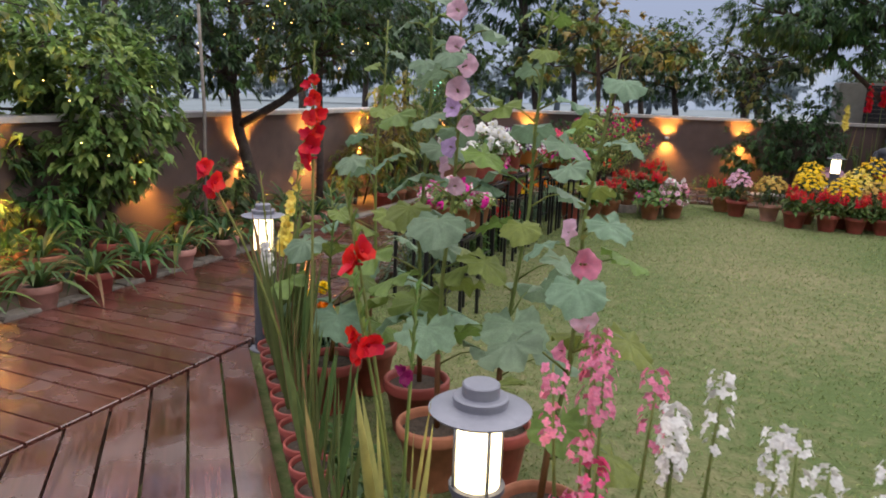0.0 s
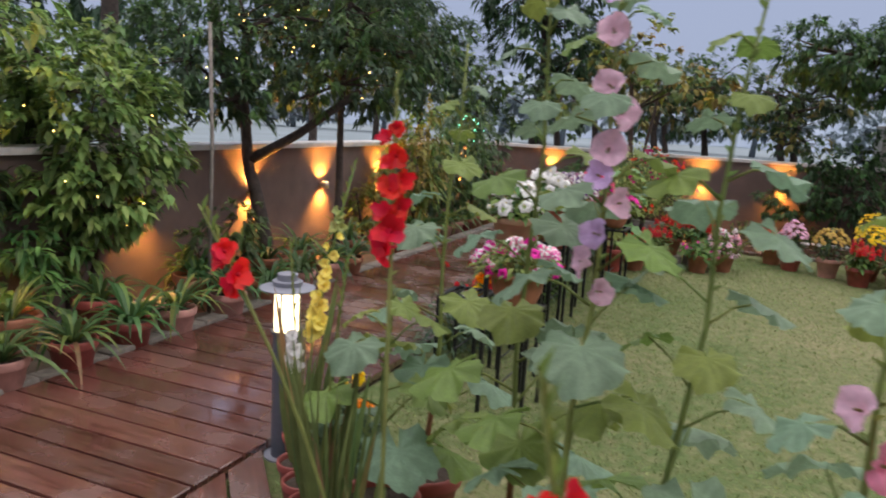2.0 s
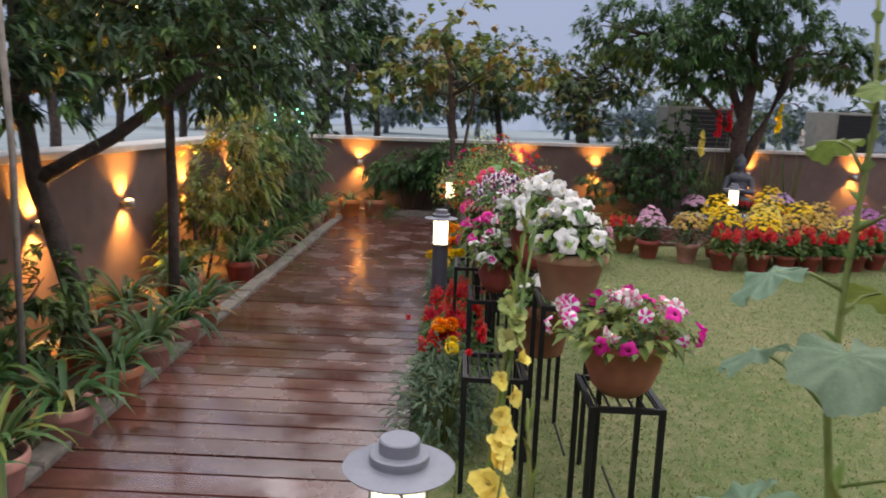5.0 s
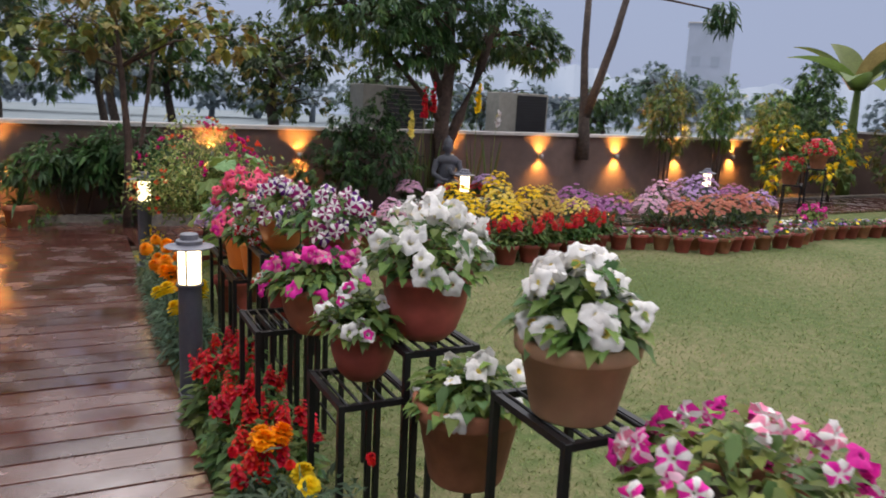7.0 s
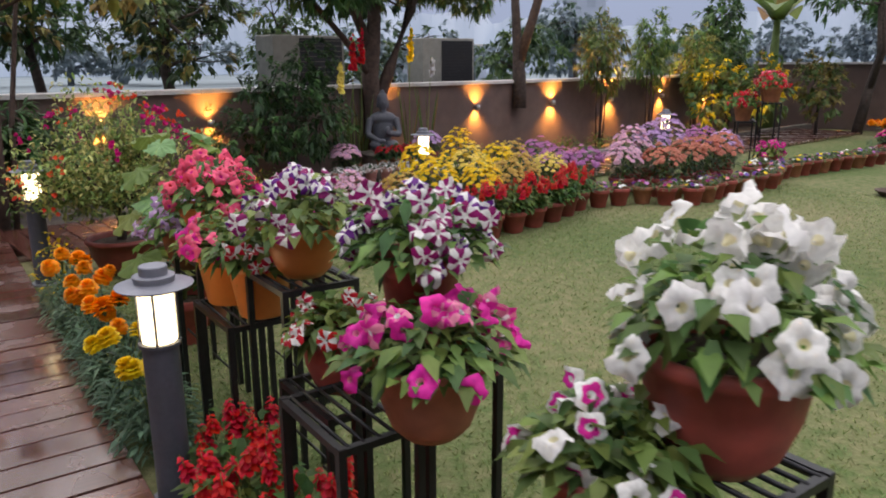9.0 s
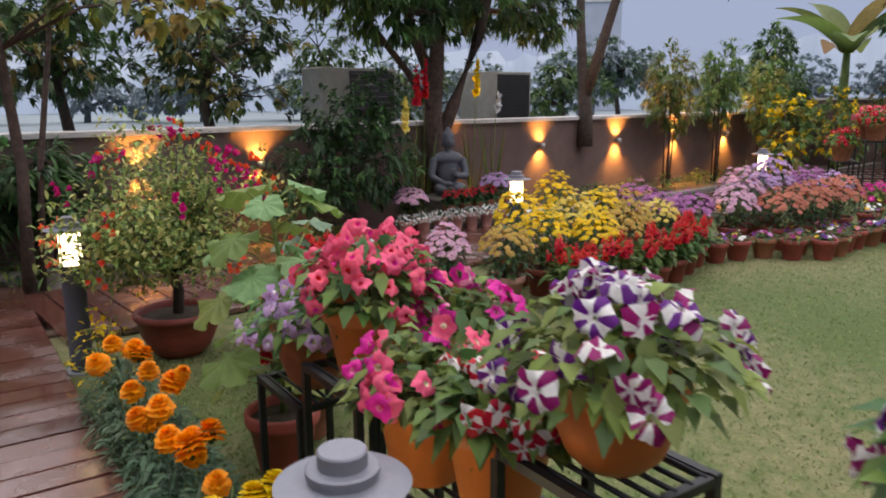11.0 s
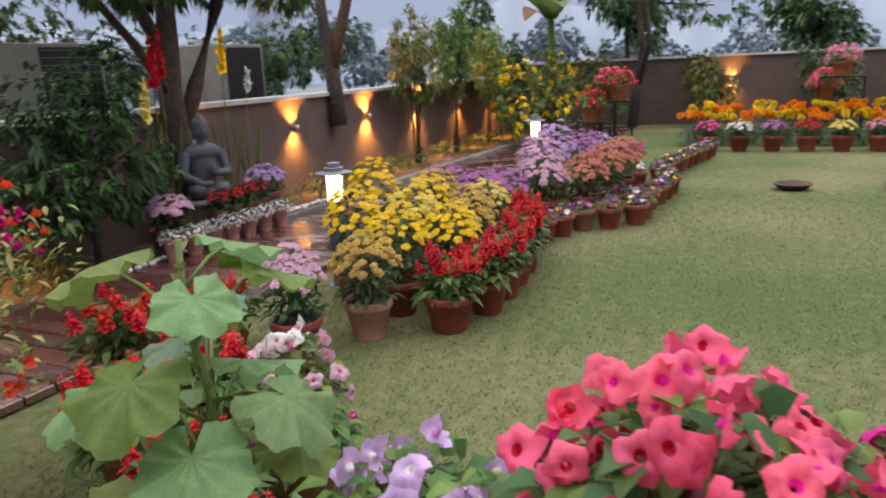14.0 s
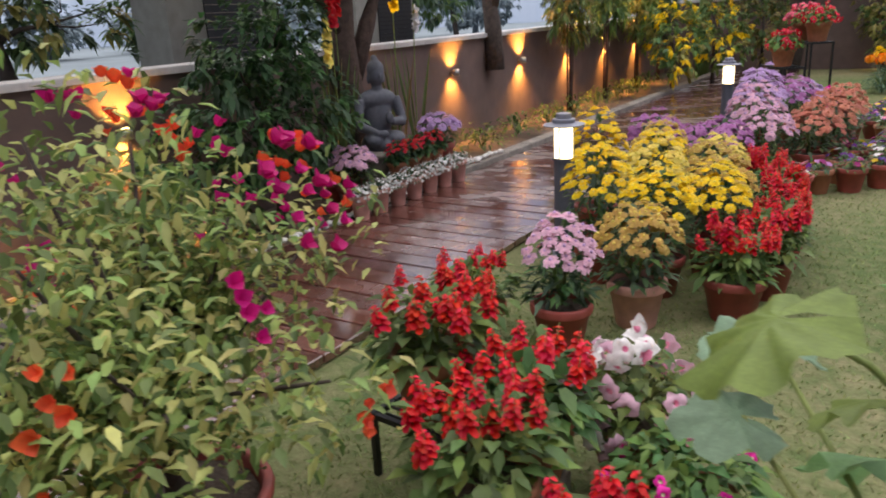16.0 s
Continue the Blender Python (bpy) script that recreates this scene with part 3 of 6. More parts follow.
def pebble_mesh(seed):
    rng = random.Random(seed)
    bm = bmesh.new()
    bmesh.ops.create_icosphere(bm, subdivisions=2, radius=1.0)
    for v in bm.verts:
        v.co *= 1 + 0.25 * noise.noise(v.co * 1.3 + Vector((seed, 0, 0)))
        v.co.z *= 0.7
    me = bpy.data.meshes.new("pebble")
    bm.to_mesh(me)
    bm.free()
    for p in me.polygons:
        p.use_smooth = True
    me.materials.append(M["pebble"])
    return me


PEB = [pebble_mesh(i) for i in range(3)]
rng = random.Random(12)
edging = tagged(new("pebble_edging"), "row of rounded white pebbles edging the deck", "pebbles")
for k in range(46):
    q = 1.35 + k * 0.068 + rng.uniform(-0.01, 0.01)
    p = e3 * q + f3 * (11.47 + rng.uniform(-0.02, 0.03))
    s = rng.uniform(0.024, 0.036)
    link("pebble", PEB[k % 3], edging, Matrix.Translation((p.x, p.y, 0.05 if q < 3 else 0.115)) @ Matrix.Rotation(rng.random() * 6, 4, "Z") @ Matrix.Scale(s, 4))

# ---- lamps ----
def lathe_mesh(name, mat, prof, n=24):
    g = Geo(mat)
    g.lathe(prof, n)
    return g.mesh(name, False)


LAMP = {
    "base_plate": lathe_mesh("base_plate", "lampgrey", ((0, 0), (0.085, 0), (0.085, 0.008), (0.0, 0.008))),
    "post": lathe_mesh("post", "postgrey", ((0.0, 0.008), (0.055, 0.008), (0.055, 0.545), (0.064, 0.548), (0.064, 0.56), (0.0, 0.56)), 44),
    "diffuser": lathe_mesh("diffuser", "lampglow", ((0.0, 0.561), (0.051, 0.561), (0.051, 0.725), (0.0, 0.725)), 44),
    "cap": lathe_mesh("cap", "lampgrey", ((0.0, 0.727), (0.055, 0.727), (0.112, 0.737), (0.115, 0.742), (0.06, 0.752), (0.06, 0.762), (0.0, 0.762)), 60),
    "crown": lathe_mesh("crown", "lampgrey", ((0.0, 0.762), (0.062, 0.762), (0.062, 0.771), (0.058, 0.773), (0.042, 0.774), (0.042, 0.799), (0.039, 0.802), (0.0, 0.802)), 48),
}
g = Geo("steel")
g.tube([(0.0565, 0, 0.56), (0.0565, 0, 0.727)], 0.0045, 6)
LAMP["rod"] = g.mesh("rod")


def bollard(x, y, rz):
    t = thing("bollard_lamp", "grey metal bollard lamp glowing warm white", "garden lamp", x, y, 0, rz, 1.0, "bollard lamps along the deck")
    made = {nm: link(nm, LAMP[nm], t) for nm in ("base_plate", "post", "diffuser", "cap")}
    link("crown", LAMP["crown"], made["cap"])
    for k in range(4):
        link("rod", LAMP["rod"], made["diffuser"], Matrix.Rotation(k * 1.5708 + 0.4, 4, "Z"))


for x, y, r in ((0.20, 1.05, 0), (-0.955, 3.33, 1), (0.31, 6.85, 2), (1.36, 9.68, 3), (4.58, 8.98, 4), (8.36, 7.99, 5)):
    bollard(x, y, r)

g = Geo("steel")
g.lathe(((0.034, -0.034), (0.037, -0.034), (0.037, 0.034), (0.034, 0.034), (0.034, -0.034)), 20)
WL_TUBE = g.mesh("tube")
g = Geo("steel")
g.box((0, 0, 0), (0.03, 0.05, 0.03))
WL_ARM = g.mesh("bracket")
g = Geo("bulb")
g.lathe(((0.031, -0.030), (0.031, -0.026), (0.024, -0.026), (0.024, -0.030), (0.031, -0.030)), 18)
WL_BULB = g.mesh("bulb_glass")
WARM = (1.0, 0.44, 0.085)


def wall_lamp(x, y, nx, ny, power, z=0.76):
    """An up-and-down wall lamp: an open tube with a bulb in it."""
    t = thing("wall_lamp", "small steel up-and-down wall lamp glowing amber", "wall lamp", x, y, z, math.atan2(ny, nx) - math.pi / 2, 1.0, "amber lamps along the garden wall")
    tube = link("tube", WL_TUBE, t, Matrix.Translation((0, 0.062, 0)))
    link("bracket", WL_ARM, t, Matrix.Translation((0, 0.02, 0)))
    link("bulb_glass", WL_BULB, tube)
    link("bulb_glass", WL_BULB, tube, Matrix.Translation((0, 0, 0.056)))
    li = bpy.data.lights.new("bulb", "POINT")
    li.energy, li.color, li.shadow_soft_size = power, WARM, 0.012
    bulb = new("bulb", li)
    bulb.parent, bulb.location = t, (0, 0.062, 0)


nrm = Vector((math.sin(WALL_TURN), -math.cos(WALL_TURN)))
for x in (0.95, 3.2, 4.3, 6.6, 8.27, 9.92, 11.44, 13.0, 14.6):
    wall_lamp(x, wall_y(x), nrm.x, nrm.y, 48.0 if x < 9 else 75.0, 0.75)
for a in (0.4, 1.7, 2.99, 4.4, 5.75, 6.95, 8.2, 9.6, 11.0):
    x, y = strip(-4.5, a)
    wall_lamp(x, y, N2.x, N2.y, 60.0, 0.70)
for t in (0.28, 0.55):
    x, y = 16.6 + (14.2 - 16.6) * t, wall_y(16.6) + (-6 - wall_y(16.6)) * t
    wall_lamp(x, y, -0.98, 0.2, 30.0, 0.85)

# ---- beyond the walls ----
def ridge(name, dist, h, seed, label):
    rng = random.Random(seed)
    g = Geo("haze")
    n = 360
    vs = []
    for i in range(n + 1):
        a = radians(-100 + 260 * i / n)
        r = dist * (1 + 0.05 * math.sin(i * 0.7))
        hh = h * (0.5 + 0.35 * noise.noise((i * 0.05, seed, 0)) + 0.10 * noise.noise((i * 0.4, seed, 3)) + 0.05 * noise.noise((i * 1.3, seed, 6)))
        vs += [(r * math.sin(a), r * math.cos(a), -4), (r * math.sin(a), r * math.cos(a), max(1, hh)), ((r + 30) * math.sin(a), (r + 30) * math.cos(a), max(0.5, hh * 0.8))]
    g.add(vs, [f for i in range(n) for f in ((i * 3, i * 3 + 1, i * 3 + 4, i * 3 + 3), (i * 3 + 1, i * 3 + 2, i * 3 + 5, i * 3 + 4))])
    return tagged(new(name, g.mesh(name)), label, "hill", kind="structure")


# The ridge's haze is its own glow, not scattered light.
ridge("backdrop", 95, 13, 2, "wooded ridge in the distance, haze painted as a glow")
# ---- pots and stands ----
MESH = {}


def pot_mesh(mat, r, h, style="taper"):
    key = ("pot", mat, r, h, style)
    if key not in MESH:
        g = Geo(mat)
        if style == "bowl":
            prof = ((0.0, 0.0), (0.5 * r, 0.0), (0.72 * r, 0.16 * h), (0.9 * r, 0.5 * h), (0.98 * r, 0.86 * h), (1.05 * r, 0.87 * h), (1.07 * r, 0.93 * h), (1.04 * r, h), (0.95 * r, h), (0.92 * r, 0.9 * h), (0.88 * r, 0.8 * h))
        else:
            prof = ((0.0, 0.0), (0.66 * r, 0.0), (0.69 * r, 0.03 * h), (0.92 * r, 0.78 * h), (1.0 * r, 0.79 * h), (1.03 * r, 0.84 * h), (1.04 * r, 0.97 * h), (1.01 * r, h), (0.93 * r, h), (0.90 * r, 0.93 * h), (0.86 * r, 0.8 * h))
        g.lathe(prof, 26)
        MESH[key] = g.mesh("pot")
        rng = random.Random(int(r * 1000))
        s = Geo("soil")
        n = 14
        vs = [(0, 0, 0.015)] + [((0.45 * r) * math.cos(6.283 * k / n), (0.45 * r) * math.sin(6.283 * k / n), rng.uniform(0.0, 0.02)) for k in range(n)] + [((0.9 * r) * math.cos(6.283 * k / n), (0.9 * r) * math.sin(6.283 * k / n), 0) for k in range(n)]
        s.add(vs, [(0, 1 + k, 1 + (k + 1) % n) for k in range(n)] + [(1 + k, 1 + n + k, 1 + n + (k + 1) % n, 1 + (k + 1) % n) for k in range(n)])
        MESH[("soil", r)] = s.mesh("soil")
    return MESH[key]


def in_pot(name, label, x, y, z, pot, rz=0.0, group="", category="potted plant"):
    mat, r, h, style = pot
    t = thing(name, label, category, x, y, z, rz, 1.0, group)
    vessel = link("pot", pot_mesh(mat, r, h, style), t)
    link("soil", MESH[("soil", r)], vessel, Matrix.Translation((0, 0, 0.86 * h)))
    return t


def bush(key, mats, R, H, n, L, W, seed=1, droop=0.4, core=0.35, stems=8, segs=2, lift=0.35):
    """Foliage of many small leaves on stems, a dome R wide and H high above its base."""
    if key not in MESH:
        rng = random.Random(seed)
        g = Geo(*mats, "stem")
        for _ in range(stems):
            v = ball(rng, True)
            g.tube([(0, 0, 0), (v.x * R * 0.4, v.y * R * 0.4, H * 0.45), (v.x * R * 0.8, v.y * R * 0.8, H * max(0.5, v.z))], [0.006, 0.005, 0.003], 4, len(mats))
        for _ in range(n):
            v = ball(rng, True).normalized() * (core + (1 - core) * rng.random() ** 0.6)
            p = Vector((v.x * R, v.y * R, H * (0.12 + 0.88 * v.z) * rng.uniform(0.75, 1.05)))
            d = Vector((v.x, v.y, lift * rng.uniform(-0.6, 1.6))) + ball(rng) * 0.6
            s = rng.uniform(0.6, 1.15)
            g.leaf(p, d, L * s, W * s, droop, 0.18, rng.randrange(len(mats)) if rng.random() > 0.2 else 0, segs)
        MESH[key] = g.mesh("foliage")
    return MESH[key]


def flower(key, make):
    if key not in MESH:
        MESH[key] = make().mesh("flower")
    return MESH[key]


def slat_mesh(L, r=0.005):
    key = ("slat", L, r)
    if key not in MESH:
        g = Geo("iron")
        g.tube([(-L / 2, 0, 0), (L / 2, 0, 0)], r, 6)
        MESH[key] = g.mesh("slat")
    return MESH[key]


def post_mesh(h):
    key = ("post", h)
    if key not in MESH:
        g = Geo("iron")
        g.add(*prism([(-0.0095, -0.0095), (0.0095, -0.0095), (0.0095, 0.0095), (-0.0095, 0.0095)], 0, h, 0.002))
        MESH[key] = g.mesh("post", False)
    return MESH[key]


def bar_mesh(L):
    key = ("bar", L)
    if key not in MESH:
        g = Geo("iron")
        g.box((0, 0, 0), (L, 0.018, 0.018))
        MESH[key] = g.mesh("rail", False)
    return MESH[key]


def plant_stand(x, y, rz, tiers, w=0.30, d=0.23):
    """A stepped black iron plant stand. tiers: (offset across, top height) for each shelf."""
    t = thing("plant_stand", "black iron stepped plant stand with slatted shelves", "plant stand", x, y, 0, rz, 1.0, "black iron plant stands")
    for off, h in tiers:
        for sx in (-w / 2, w / 2):
            for sy in (-d / 2, d / 2):
                link("leg", post_mesh(h), t, Matrix.Translation((sx, off + sy, 0)))
        for sy in (-d / 2, d / 2):
            link("rail", bar_mesh(w), t, Matrix.Translation((0, off + sy, h - 0.011)))
        for sx in (-w / 2, w / 2):
            link("rail", bar_mesh(d), t, Matrix.Translation((sx, off, h - 0.012)) @ Matrix.Rotation(math.pi / 2, 4, "Z"))
        for k in range(6):
            link("slat", slat_mesh(w), t, Matrix.Translation((0, off - d / 2 + d * (k + 0.5) / 6, h - 0.005)))
        link("stretcher", slat_mesh(w), t, Matrix.Translation((0, off, 0.18)))
    return t


# ---- flowering plants ----
def petunia(label, x, y, z, pot, fl, n=30, R=0.17, H=0.15, size=0.036, seed=1, trail=0.15):
    size, n, R = size * 0.80, int(n * 1.05), R * 0.95
    t = in_pot("potted_petunia", label, x, y, z, pot, seed * 1.3, "petunia pots on the stands")
    top = 0.86 * pot[2]
    link("foliage", bush(("petbush", R, H), ("leaflight", "leaf"), R, H * 1.05, 330, 0.058, 0.036, 4, 0.5), t, Matrix.Translation((0, 0, top)))
    rng = random.Random(seed)
    for _ in range(n):
        v = ball(rng, True).normalized()
        v.z = v.z * (1 + trail) - trail
        v.normalize()
        k = rng.uniform(0.78, 1.18)
        p = Vector((v.x * R * k, v.y * R * k, top + H * (0.25 + 0.85 * v.z * rng.uniform(0.8, 1.15))))
        d = Vector((v.x, v.y, 0.1 + 0.5 * max(0, v.z))) + ball(rng) * 1.0
        link("flower", flower(*fl[rng.randrange(len(fl))]), t, aim(p, d, rng.random() * 6, size * rng.uniform(0.85, 1.15)))
    return t


def F_pet(main, stripe=None, throat="cream", edge=None):
    return (("pet", main, stripe, throat, edge), lambda: fl_petunia(main, stripe, throat, edge=edge))


def mum(label, x, y, pot, main, n=42, R=0.16, H=0.30, size=0.03, seed=1, z=0.0, group="potted chrysanthemums round the lawn", heart="paleyellow", zup=1.0):
    t = in_pot("potted_chrysanthemum", label, x, y, z, pot, seed * 2.1, group)
    top = 0.86 * pot[2]
    link("foliage", bush(("mumbush", R, H), ("leafdark", "leaf", "leafgrey"), R * 0.9, H, 230, 0.07, 0.03, 9, 0.35, 0.2), t, Matrix.Translation((0, 0, top)))
    rng = random.Random(seed)
    mesh = flower(("mum", main), lambda: fl_mum(main, heart))
    for i in range(n):
        h = 1 - 0.85 * ((i + 0.5) / n) ** 0.9
        a, q = i * 2.39996 + rng.uniform(-0.25, 0.25), math.sqrt(1 - h * h) * rng.uniform(0.9, 1.06)
        v = Vector((math.cos(a) * q, math.sin(a) * q, h))
        p = Vector((v.x * R, v.y * R, top + H * (0.5 + 0.58 * v.z * zup * rng.uniform(0.85, 1.12))))
        link("flower", mesh, t, aim(p, Vector((v.x, v.y, 0.9 + v.z)) + ball(rng) * 0.3, rng.random() * 6, size * rng.uniform(0.75, 1.2)))
    return t


def salvia(label, x, y, pot, n=20, R=0.13, H=0.24, size=0.11, seed=1, z=0.0, main="scarlet"):
    if pot:
        t = in_pot("potted_salvia", label, x, y, z, pot, seed * 1.7, "red salvia plants")
        top = 0.86 * pot[2]
    else:
        t, top = thing("salvia", label, "flowering plant", x, y, z, seed * 1.7, 1.0, "red salvia plants"), 0.0
    link("foliage", bush(("salbush", R, H), ("leaf", "leaf", "leaflight"), R, H, 260, 0.075, 0.04, 13, 0.35, 0.25), t, Matrix.Translation((0, 0, top)))
    rng = random.Random(seed)
    for _ in range(n):
        v = ball(rng, True)
        p = Vector((v.x * R * 1.08, v.y * R * 1.08, top + H * (0.55 + 0.45 * v.z)))
        link("flower_spike", flower(("sal", main, rng.randrange(2)), lambda: fl_salvia(main)), t, aim(p, Vector((v.x * 0.3, v.y * 0.3, 1)), rng.random() * 6, size * rng.uniform(0.8, 1.2)))
    return t


def marigold(label, x, y, main, n=6, R=0.13, H=0.22, size=0.036, seed=1):
    t = thing("marigold", label, "flowering plant", x, y, 0, seed, 1.0, "marigolds beside the deck")
    link("foliage", bush(("maribush", R, H), ("mari", "leafgrey"), R, H, 520, 0.062, 0.018, 17, 0.4, 0.2, 10, 2, 0.5), t)
    rng = random.Random(seed)
    for _ in range(n):
        v = ball(rng, True)
        p = Vector((v.x * R * 0.95, v.y * R * 0.95, H * (0.95 + 0.25 * rng.random())))
        link("flower", flower(("mari", main), lambda: fl_marigold(main)), t, aim(p, Vector((v.x * 0.6, v.y * 0.6, 1)), rng.random() * 6, size * rng.uniform(0.75, 1.15)))
    return t


def hollyhock(label, x, y, pot, height, flowers=(), leaves=16, size=0.10, lean=(0, 0), seed=1, low=0.12, leafmat="leafblue", stalk=0.06, thick=1.0, taper=0.75, young="leaflight"):
    """A tall hollyhock: hairy stem, lobed leaves on stalks, saucer flowers up the stem."""
    t = in_pot("potted_hollyhock", label, x, y, 0.0, pot, 0, "tall hollyhocks")
    top = 0.86 * pot[2]
    rng = random.Random(seed)
    pts = [Vector((lean[0] * k / 6 + 0.012 * math.sin(k * 1.7 + seed), lean[1] * k / 6 + 0.012 * math.cos(k * 2.3 + seed), top + (height - top) * k / 6)) for k in range(7)]
    g = Geo("stem", "stemrust")
    g.tube(pts, [(0.0095 - 0.001 * k) * thick for k in range(7)], 7, 0)
    g.tube(pts[:2], [0.0112, 0.0104], 7, 1)
    buds = Geo("stem")
    for k in range(14):
        f = 0.55 + 0.45 * k / 14
        i = min(5, int(f * 6))
        p = pts[i].lerp(pts[i + 1], f * 6 - i)
        a = k * 2.4
        buds.leaf(p, (math.cos(a), math.sin(a), 0.6), 0.03, 0.022, -0.2, 0.4, 0, 2, 0.2)
    for k in range(leaves):
        f = low + (0.93 - low) * (k + rng.random() * 0.6) / leaves
        i = min(5, int(f * 6))
        p = pts[i].lerp(pts[i + 1], f * 6 - i)
        a = k * 2.4 + rng.uniform(-0.4, 0.4)
        s = size * (1.15 - taper * f) * rng.uniform(0.8, 1.2)
        d = Vector((math.cos(a), math.sin(a), 0.55 * rng.uniform(0.4, 1.3)))
        e = p + d * (stalk * (1.2 - taper * 1.3 * f) + s * 1.1)
        st = Geo("stem")
        st.tube([p, p.lerp(e, 0.5) + Vector((0, 0, 0.015)), e], [0.004 * thick ** 0.5, 0.0032 * thick ** 0.5, 0.0026], 5, 0)
        link("leaf_stalk", st.mesh("leaf_stalk"), t)
        face = Vector((d.x * 0.55, d.y * 0.55, 1)).normalized()
        mat = leafmat if rng.random() > 0.45 else young
        side = Vector((math.cos(a), math.sin(a), -0.3))
        side = (side - face * side.dot(face)).normalized()
        rot = Matrix((side, face.cross(side), face)).transposed().to_4x4()
        link("leaf", flower(("lobed", mat, k % 4), lambda: lobed_leaf(mat, k % 4)), t, Matrix.Translation(e) @ rot @ Matrix.Scale(s, 4))
    link("stem", g.mesh("stem"), t)
    tagged(link("flower_stalk", buds.mesh("flower_stalk"), t), kind="stuff")
    for z, a, col, s in flowers:
        f = (z - top) / (height - top)
        i = min(5, int(f * 6))
        p = pts[i].lerp(pts[i + 1], f * 6 - i)
        d = Vector((math.cos(radians(a)), math.sin(radians(a)), 0.15))
        link("flower", flower(("holly", col), lambda: fl_hollyhock(col)), t, aim(p + d * 0.04, d + Vector((0.25 * math.sin(a), 0.25 * math.cos(a), 0.1)), a, s * 0.8))
    return t


def gladiolus(label, x, y, pot, spikes=(), blades=9, height=0.6, seed=1, mat="sword"):
    t = in_pot("potted_gladiolus", label, x, y, 0.02, pot, 0, "gladiolus pots along the deck")
    top = 0.86 * pot[2]
    rng = random.Random(seed)
    g = Geo(mat, "straw", "stem")
    for k in range(blades):
        a = rng.uniform(0, 6.28)
        d = Vector((math.cos(a) * 0.16, math.sin(a) * 0.16, 1))
        h = height * rng.uniform(0.6, 1.1)
        p0 = Vector((math.cos(a) * 0.02, math.sin(a) * 0.02, top))
        g.leaf(p0, d, h, 0.022 * rng.uniform(0.8, 1.3), rng.uniform(-0.02, 0.1), 0.3, 1 if rng.random() < 0.16 else 0, 6, 0.02, Vector((math.sin(a), -math.cos(a), 0.1)))
    link("leaves", g.mesh("leaves"), t)
    for h, lx, ly, z0, n, col, s in spikes:
        g = Geo("stem", "leaflight")
        pts = [Vector((lx * (k / 6) ** 1.6, ly * (k / 6) ** 1.6, top + (h - top) * k / 6)) for k in range(7)]
        g.tube(pts, [0.006, 0.006, 0.0055, 0.005, 0.0045, 0.004, 0.002], 6, 0)
        for k in range(9):
            f = max(0, (z0 - top) / (h - top)) + (1 - (z0 - top) / (h - top)) * k / 9
            i = min(5, int(f * 6))
            p = pts[i].lerp(pts[i + 1], f * 6 - i)
            g.leaf(p, (0.25 * (-1) ** k, 0.1, 1), 0.05, 0.014, 0, 0.6, 1, 2)
        link("stem", g.mesh("stem"), t)
        for k in range(n):
            f = min(0.97, (z0 - top + k * s * 0.8) / (h - top))
            i = max(0, min(5, int(f * 6)))
            p = pts[i].lerp(pts[i + 1], f * 6 - i)
            a = -2.1 + 0.9 * (k % 2) + rng.uniform(-0.6, 0.6)
            d = Vector((math.cos(a), math.sin(a), rng.uniform(-0.1, 0.7)))
            link("flower", flower(("glad", col, k % 3), lambda: fl_floret(col, "cream", 6, k % 3)), t, aim(p + d * 0.03, d, rng.random() * 6, s * max(0.5, 1.2 - 0.07 * k) * rng.uniform(0.85, 1.12)))
    return t


def strap_plant(label, x, y, z, pot, n=34, L=0.48, seed=1):
    t = in_pot("potted_spider_lily", label, x, y, z, pot, seed, "strap-leaved pots along the deck")
    key = ("strap", n, L, seed % 4)
    if key not in MESH:
        rng = random.Random(seed % 4 + 40)
        g = Geo("strap", "leaflight", "straw")
        for k in range(n):
            a = rng.uniform(0, 6.28)
            up = rng.uniform(0.7, 2.4)
            g.leaf((math.cos(a) * 0.015, math.sin(a) * 0.015, 0), Vector((math.cos(a), math.sin(a), up)), L * rng.uniform(0.7, 1.2), 0.03 * rng.uniform(0.8, 1.2), rng.uniform(0.45, 0.95), 0.22, 0 if rng.random() < 0.8 else 1 if rng.random() < 0.8 else 2, 6, 0.05)
        MESH[key] = g.mesh("leaves")
    link("leaves", MESH[key], t, Matrix.Translation((0, 0, 0.86 * pot[2])))
    return t


